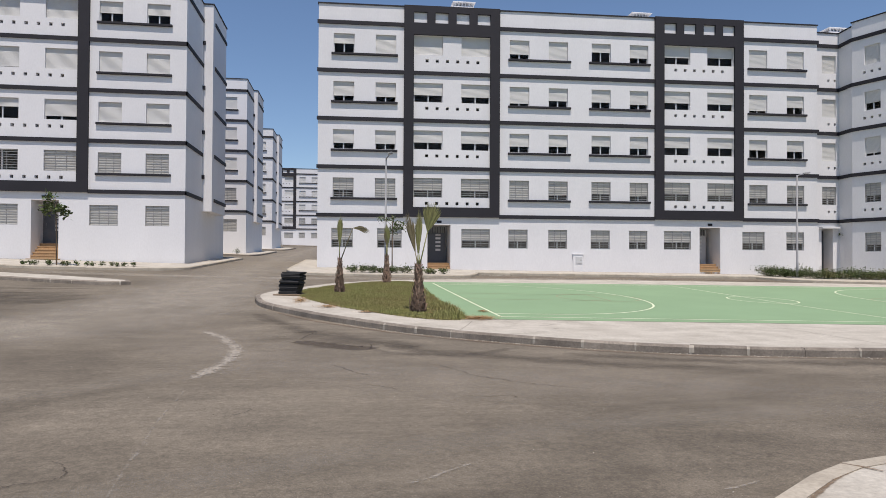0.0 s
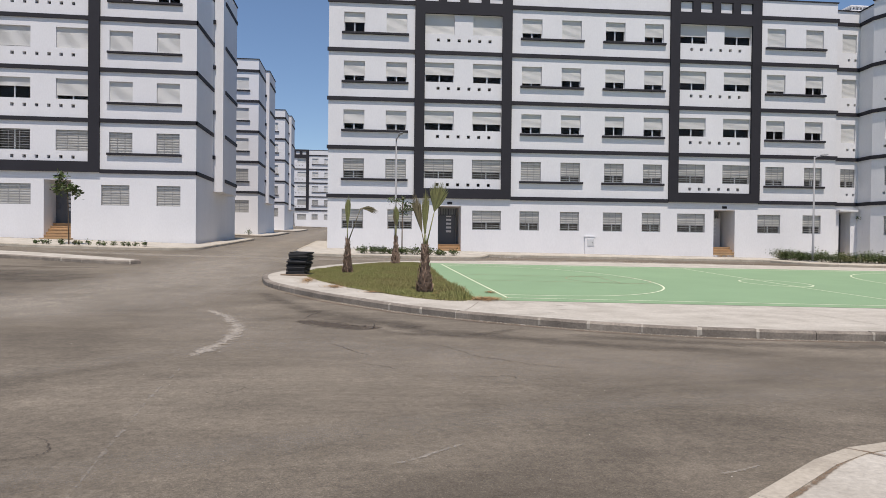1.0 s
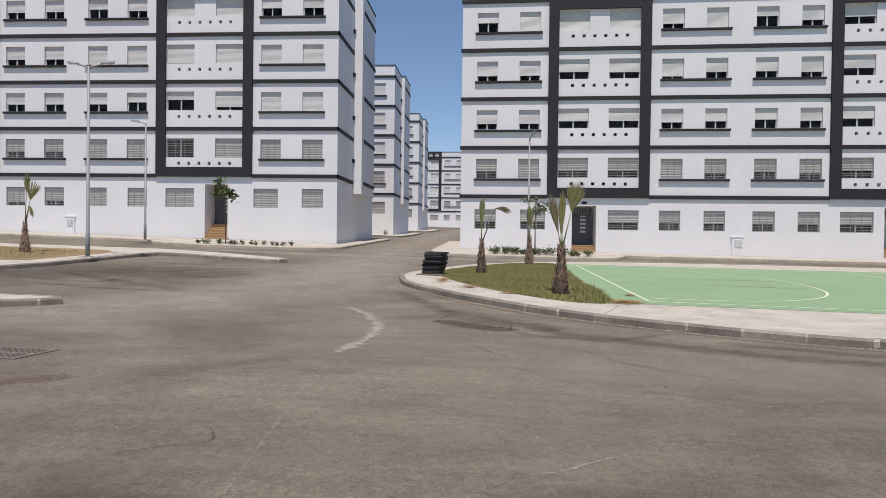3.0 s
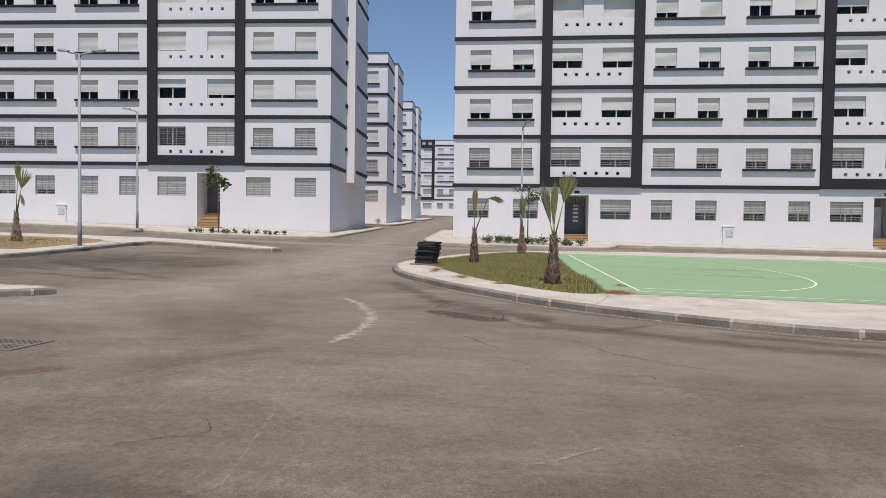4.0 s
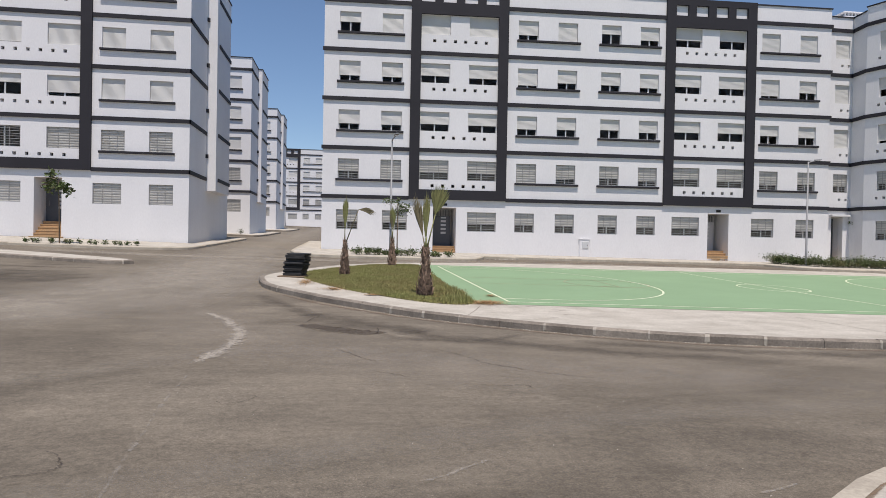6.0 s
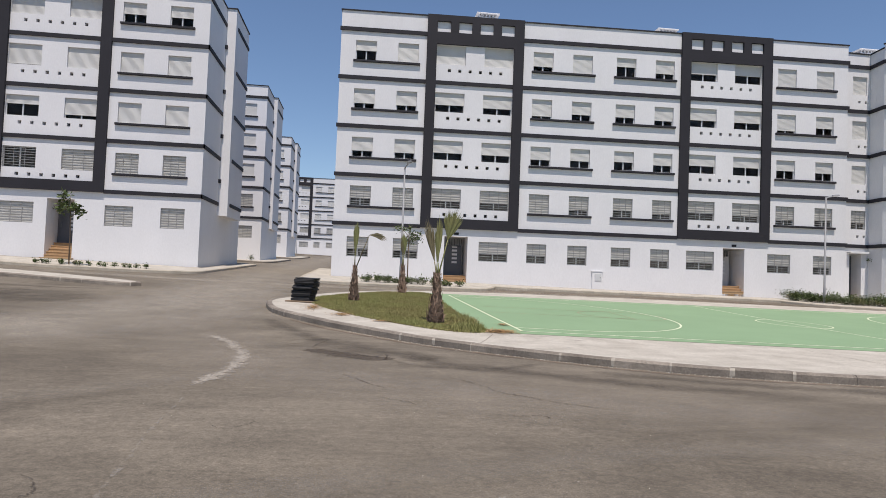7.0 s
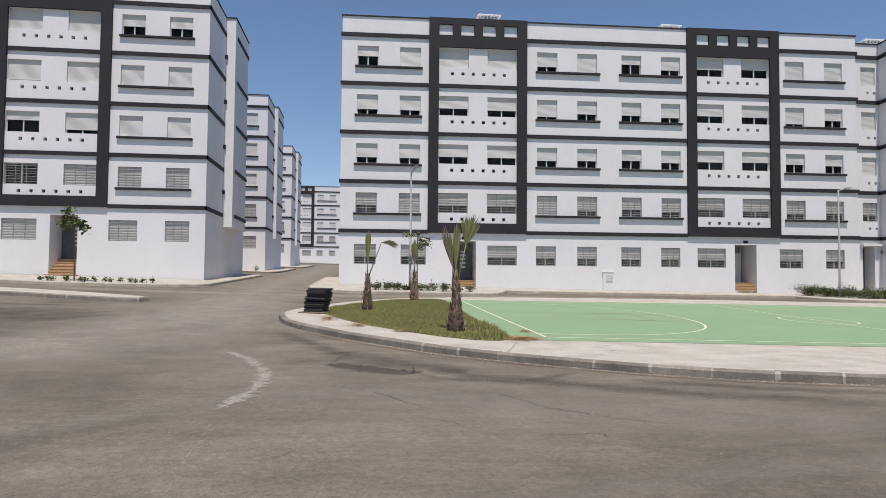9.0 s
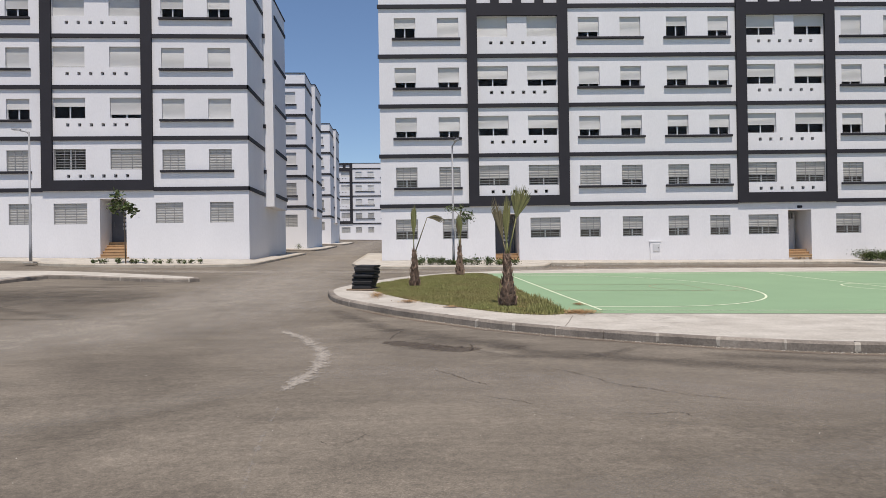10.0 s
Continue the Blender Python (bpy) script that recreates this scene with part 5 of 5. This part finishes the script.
street_lamp(3.83, 36.2, 0.15, 6.15, (-75,), "grey steel street lamp with one short arm", 0.075)
street_lamp(28.15, 36.3, 0.15, 6.1, (8,), "grey steel street lamp rising from the hedge", 0.075)
street_lamp(-17.29, 36.24, 0.15, 6.5, (170,), "grey steel street lamp before the corner block", 0.075)
street_lamp(-13.50, 25.0, 0.15, 7.3, (10, 172), "tall grey steel street lamp with two arms", 0.082, 0.9)
street_lamp(-11.2, 136.0, 0.1, 7.0, (180,), "distant grey street lamp at the end of the street", 0.07)


def utility_box(x, y, z, label, turn=0.0):
    t = thing("utility_box", label, "meter box", pose(x, y, z, 0, 0, turn), "meter boxes on the facades")
    bm = bmesh.new()
    box(bm, -0.32, 0.32, -0.09, 0, -0.12, 1.03, 0.015)
    part("pier", bm, WHITE, t, "white rendered pier")
    bm = bmesh.new()
    box(bm, -0.16, 0.25, -0.115, -0.09, 0.46, 0.91, 0.008)
    b = part("box_body", bm, FRAME, t)
    bm = bmesh.new()
    box(bm, -0.13, 0.22, -0.121, -0.115, 0.49, 0.88, 0.002)
    d = part("box_door", bm, FRAME, b, "light grey metal door")
    bm = bmesh.new()
    box(bm, 0.15, 0.18, -0.13, -0.121, 0.65, 0.71)
    part("latch", bm, IRON, d)
    bm = bmesh.new()
    v = [bm.verts.new((x, y, z)) for y in (-0.12, 0) for x, z in ((-0.36, 1.03), (0.36, 1.03), (0.36, 1.06), (0.0, 1.11), (-0.36, 1.06))]
    bm.faces.new(v[:5])
    bm.faces.new(v[9:4:-1])
    for k in range(5):
        bm.faces.new((v[k], v[k + 5], v[(k + 1) % 5 + 5], v[(k + 1) % 5]))
    part("cap", bm, WHITE, t)


utility_box(15.99, FACADE_Y - 0.56, -0.02, "white rendered meter box at the foot of the main facade", -2.0)
utility_box(-24.55, FACADE_Y, 0.78, "white rendered meter box at the corner block")
utility_box(35.98, 33.2, -0.45, "white rendered meter box at the turning block", -70)


def roof_unit(x, y, z, w, label):
    t = thing("roof_unit", label, "roof unit", pose(x, y, z), "units on the flat roofs")
    bm = bmesh.new()
    box(bm, -w / 2, w / 2, -0.5, 0.5, 0, 2.42, 0.02)
    part("plinth", bm, WHITE, t)
    bm = bmesh.new()
    box(bm, -w / 2 - 0.08, w / 2 + 0.08, -0.6, 0.6, 2.62, 2.70, 0.02)
    part("cover", bm, BOX_PAINT, t)
    for i in range(6):
        bm = bmesh.new()
        u = -w / 2 + w * (i + 0.5) / 6
        box(bm, u - 0.04, u + 0.04, -0.45, -0.37, 2.42, 2.62)
        part("louvre_post", bm, BOX_PAINT, t)


roof_unit(22.2, 45.0, 15.42, 1.35, "white ventilation cover on the flat roof")
roof_unit(9.5, 45.0, 15.42, 1.4, "white ventilation cover on the flat roof")
roof_unit(37.6, 45.0, 15.2, 1.6, "white ventilation cover on the flat roof")


def rubble(cx, cy, lift, n, rx, ry, label, seed, size=(0.02, 0.06)):
    rnd = random.Random(seed)
    bm = bmesh.new()
    for _ in range(n):
        x, y = cx + rnd.uniform(-rx, rx), cy + rnd.uniform(-ry, ry)
        s = rnd.uniform(*size)
        z = gz(x, y) + lift
        v = [bm.verts.new((x + rnd.uniform(-s, s), y + rnd.uniform(-s, s), z + q)) for q in (0, 0, 0, s, s * 0.8)]
        for f in ((0, 1, 3), (1, 2, 3), (2, 0, 4), (0, 3, 4), (2, 4, 3)):
            bm.faces.new([v[i] for i in f])
    solid("rubble", bm, PAVING, label, "rubble", kind="stuff")


rubble(9.6, 36.9, 0.0, 60, 1.4, 0.3, "small pale rubble by the kerb", 1)
rubble(27.6, 33.8, 0.0, 20, 0.8, 0.3, "small pale rubble by the kerb", 2)
rubble(1.0, 9.0, 0.0, 350, 9.0, 6.5, "scattered pale pebbles on the asphalt", 4, (0.003, 0.008))


def kerb_grit():
    """Fine pale grit that has gathered along the foot of the kerb."""
    rnd = random.Random(9)
    bm = bmesh.new()
    run = [p for p in ISLAND if p[1] < 17 and p[0] < 20]
    for (x0, y0), (x1, y1) in zip(run, run[1:]):
        if math.dist((x0, y0), (x1, y1)) > 4:
            continue
        for _ in range(int(math.dist((x0, y0), (x1, y1)) * 36)):
            f, o = rnd.random(), abs(rnd.gauss(0, 0.09)) + 0.01
            L = math.dist((x0, y0), (x1, y1))
            x, y = x0 + (x1 - x0) * f + (y1 - y0) / L * o, y0 + (y1 - y0) * f - (x1 - x0) / L * o
            s, z = rnd.uniform(0.005, 0.016), gz(x, y)
            v = [bm.verts.new(p) for p in ((x - s, y, z), (x + s, y - s * 0.4, z), (x + s * 0.2, y + s, z), (x, y, z + s))]
            for q in ((0, 1, 3), (1, 2, 3), (2, 0, 3)):
                bm.faces.new([v[k] for k in q])
    solid("kerb_grit", bm, PAVING, "fine pale grit along the foot of the kerb", "grit", kind="stuff")


kerb_grit()


def paving_joints():
    """Saw cuts across the pale pavement round the court."""
    for a, b in (((4.15, 14.1), (4.75, 15.85)), ((11.6, 10.85), (11.75, 15.0))):
        ribbon("pavement_joint", [a, ((a[0] + b[0]) / 2, (a[1] + b[1]) / 2), b], 0.014, 0.149, KERB, "thin cut joint across the concrete pavement", "joint")


EARTH = soft_material("joint_earth", (0.22, 0.15, 0.095), 0.8, 6.0, 0.25, 0.78)
smear([(12, 4.92), (6.72, 4.80), (5.85, 4.73), (5.41, 4.62), (5.00, 4.38), (4.40, 3.93), (2.18, 2.41), (0.4, 1.15)], 0.07, EARTH, 0.149, "brown earth in the joint behind the kerb")
smear([(5.33, 4.75), (5.45, 4.63), (5.53, 4.51)], 0.06, EARTH, 0.1515, "brown earth in a kerb joint")
for line in (((3.3, 2.95), (3.9, 2.5), (4.5, 2.2), (5.3, 1.9)), ((4.4, 3.75), (4.9, 3.4), (5.5, 3.2), (6.4, 3.1)), ((4.9, 3.4), (4.55, 2.9), (4.3, 2.3)), ((5.6, 4.4), (5.9, 3.9), (6.0, 3.15)), ((6.4, 4.5), (6.7, 3.8), (6.75, 3.1)), ((2.4, 2.3), (2.9, 1.9), (3.5, 1.6))):
    smear(line, 0.028, CRACK, 0.1475, "thin crack in the concrete pavement", "crack")
rubble(4.6, 2.9, 0.147, 60, 1.2, 0.9, "dark grit scattered on the pavement", 11, (0.003, 0.009))
paving_joints()
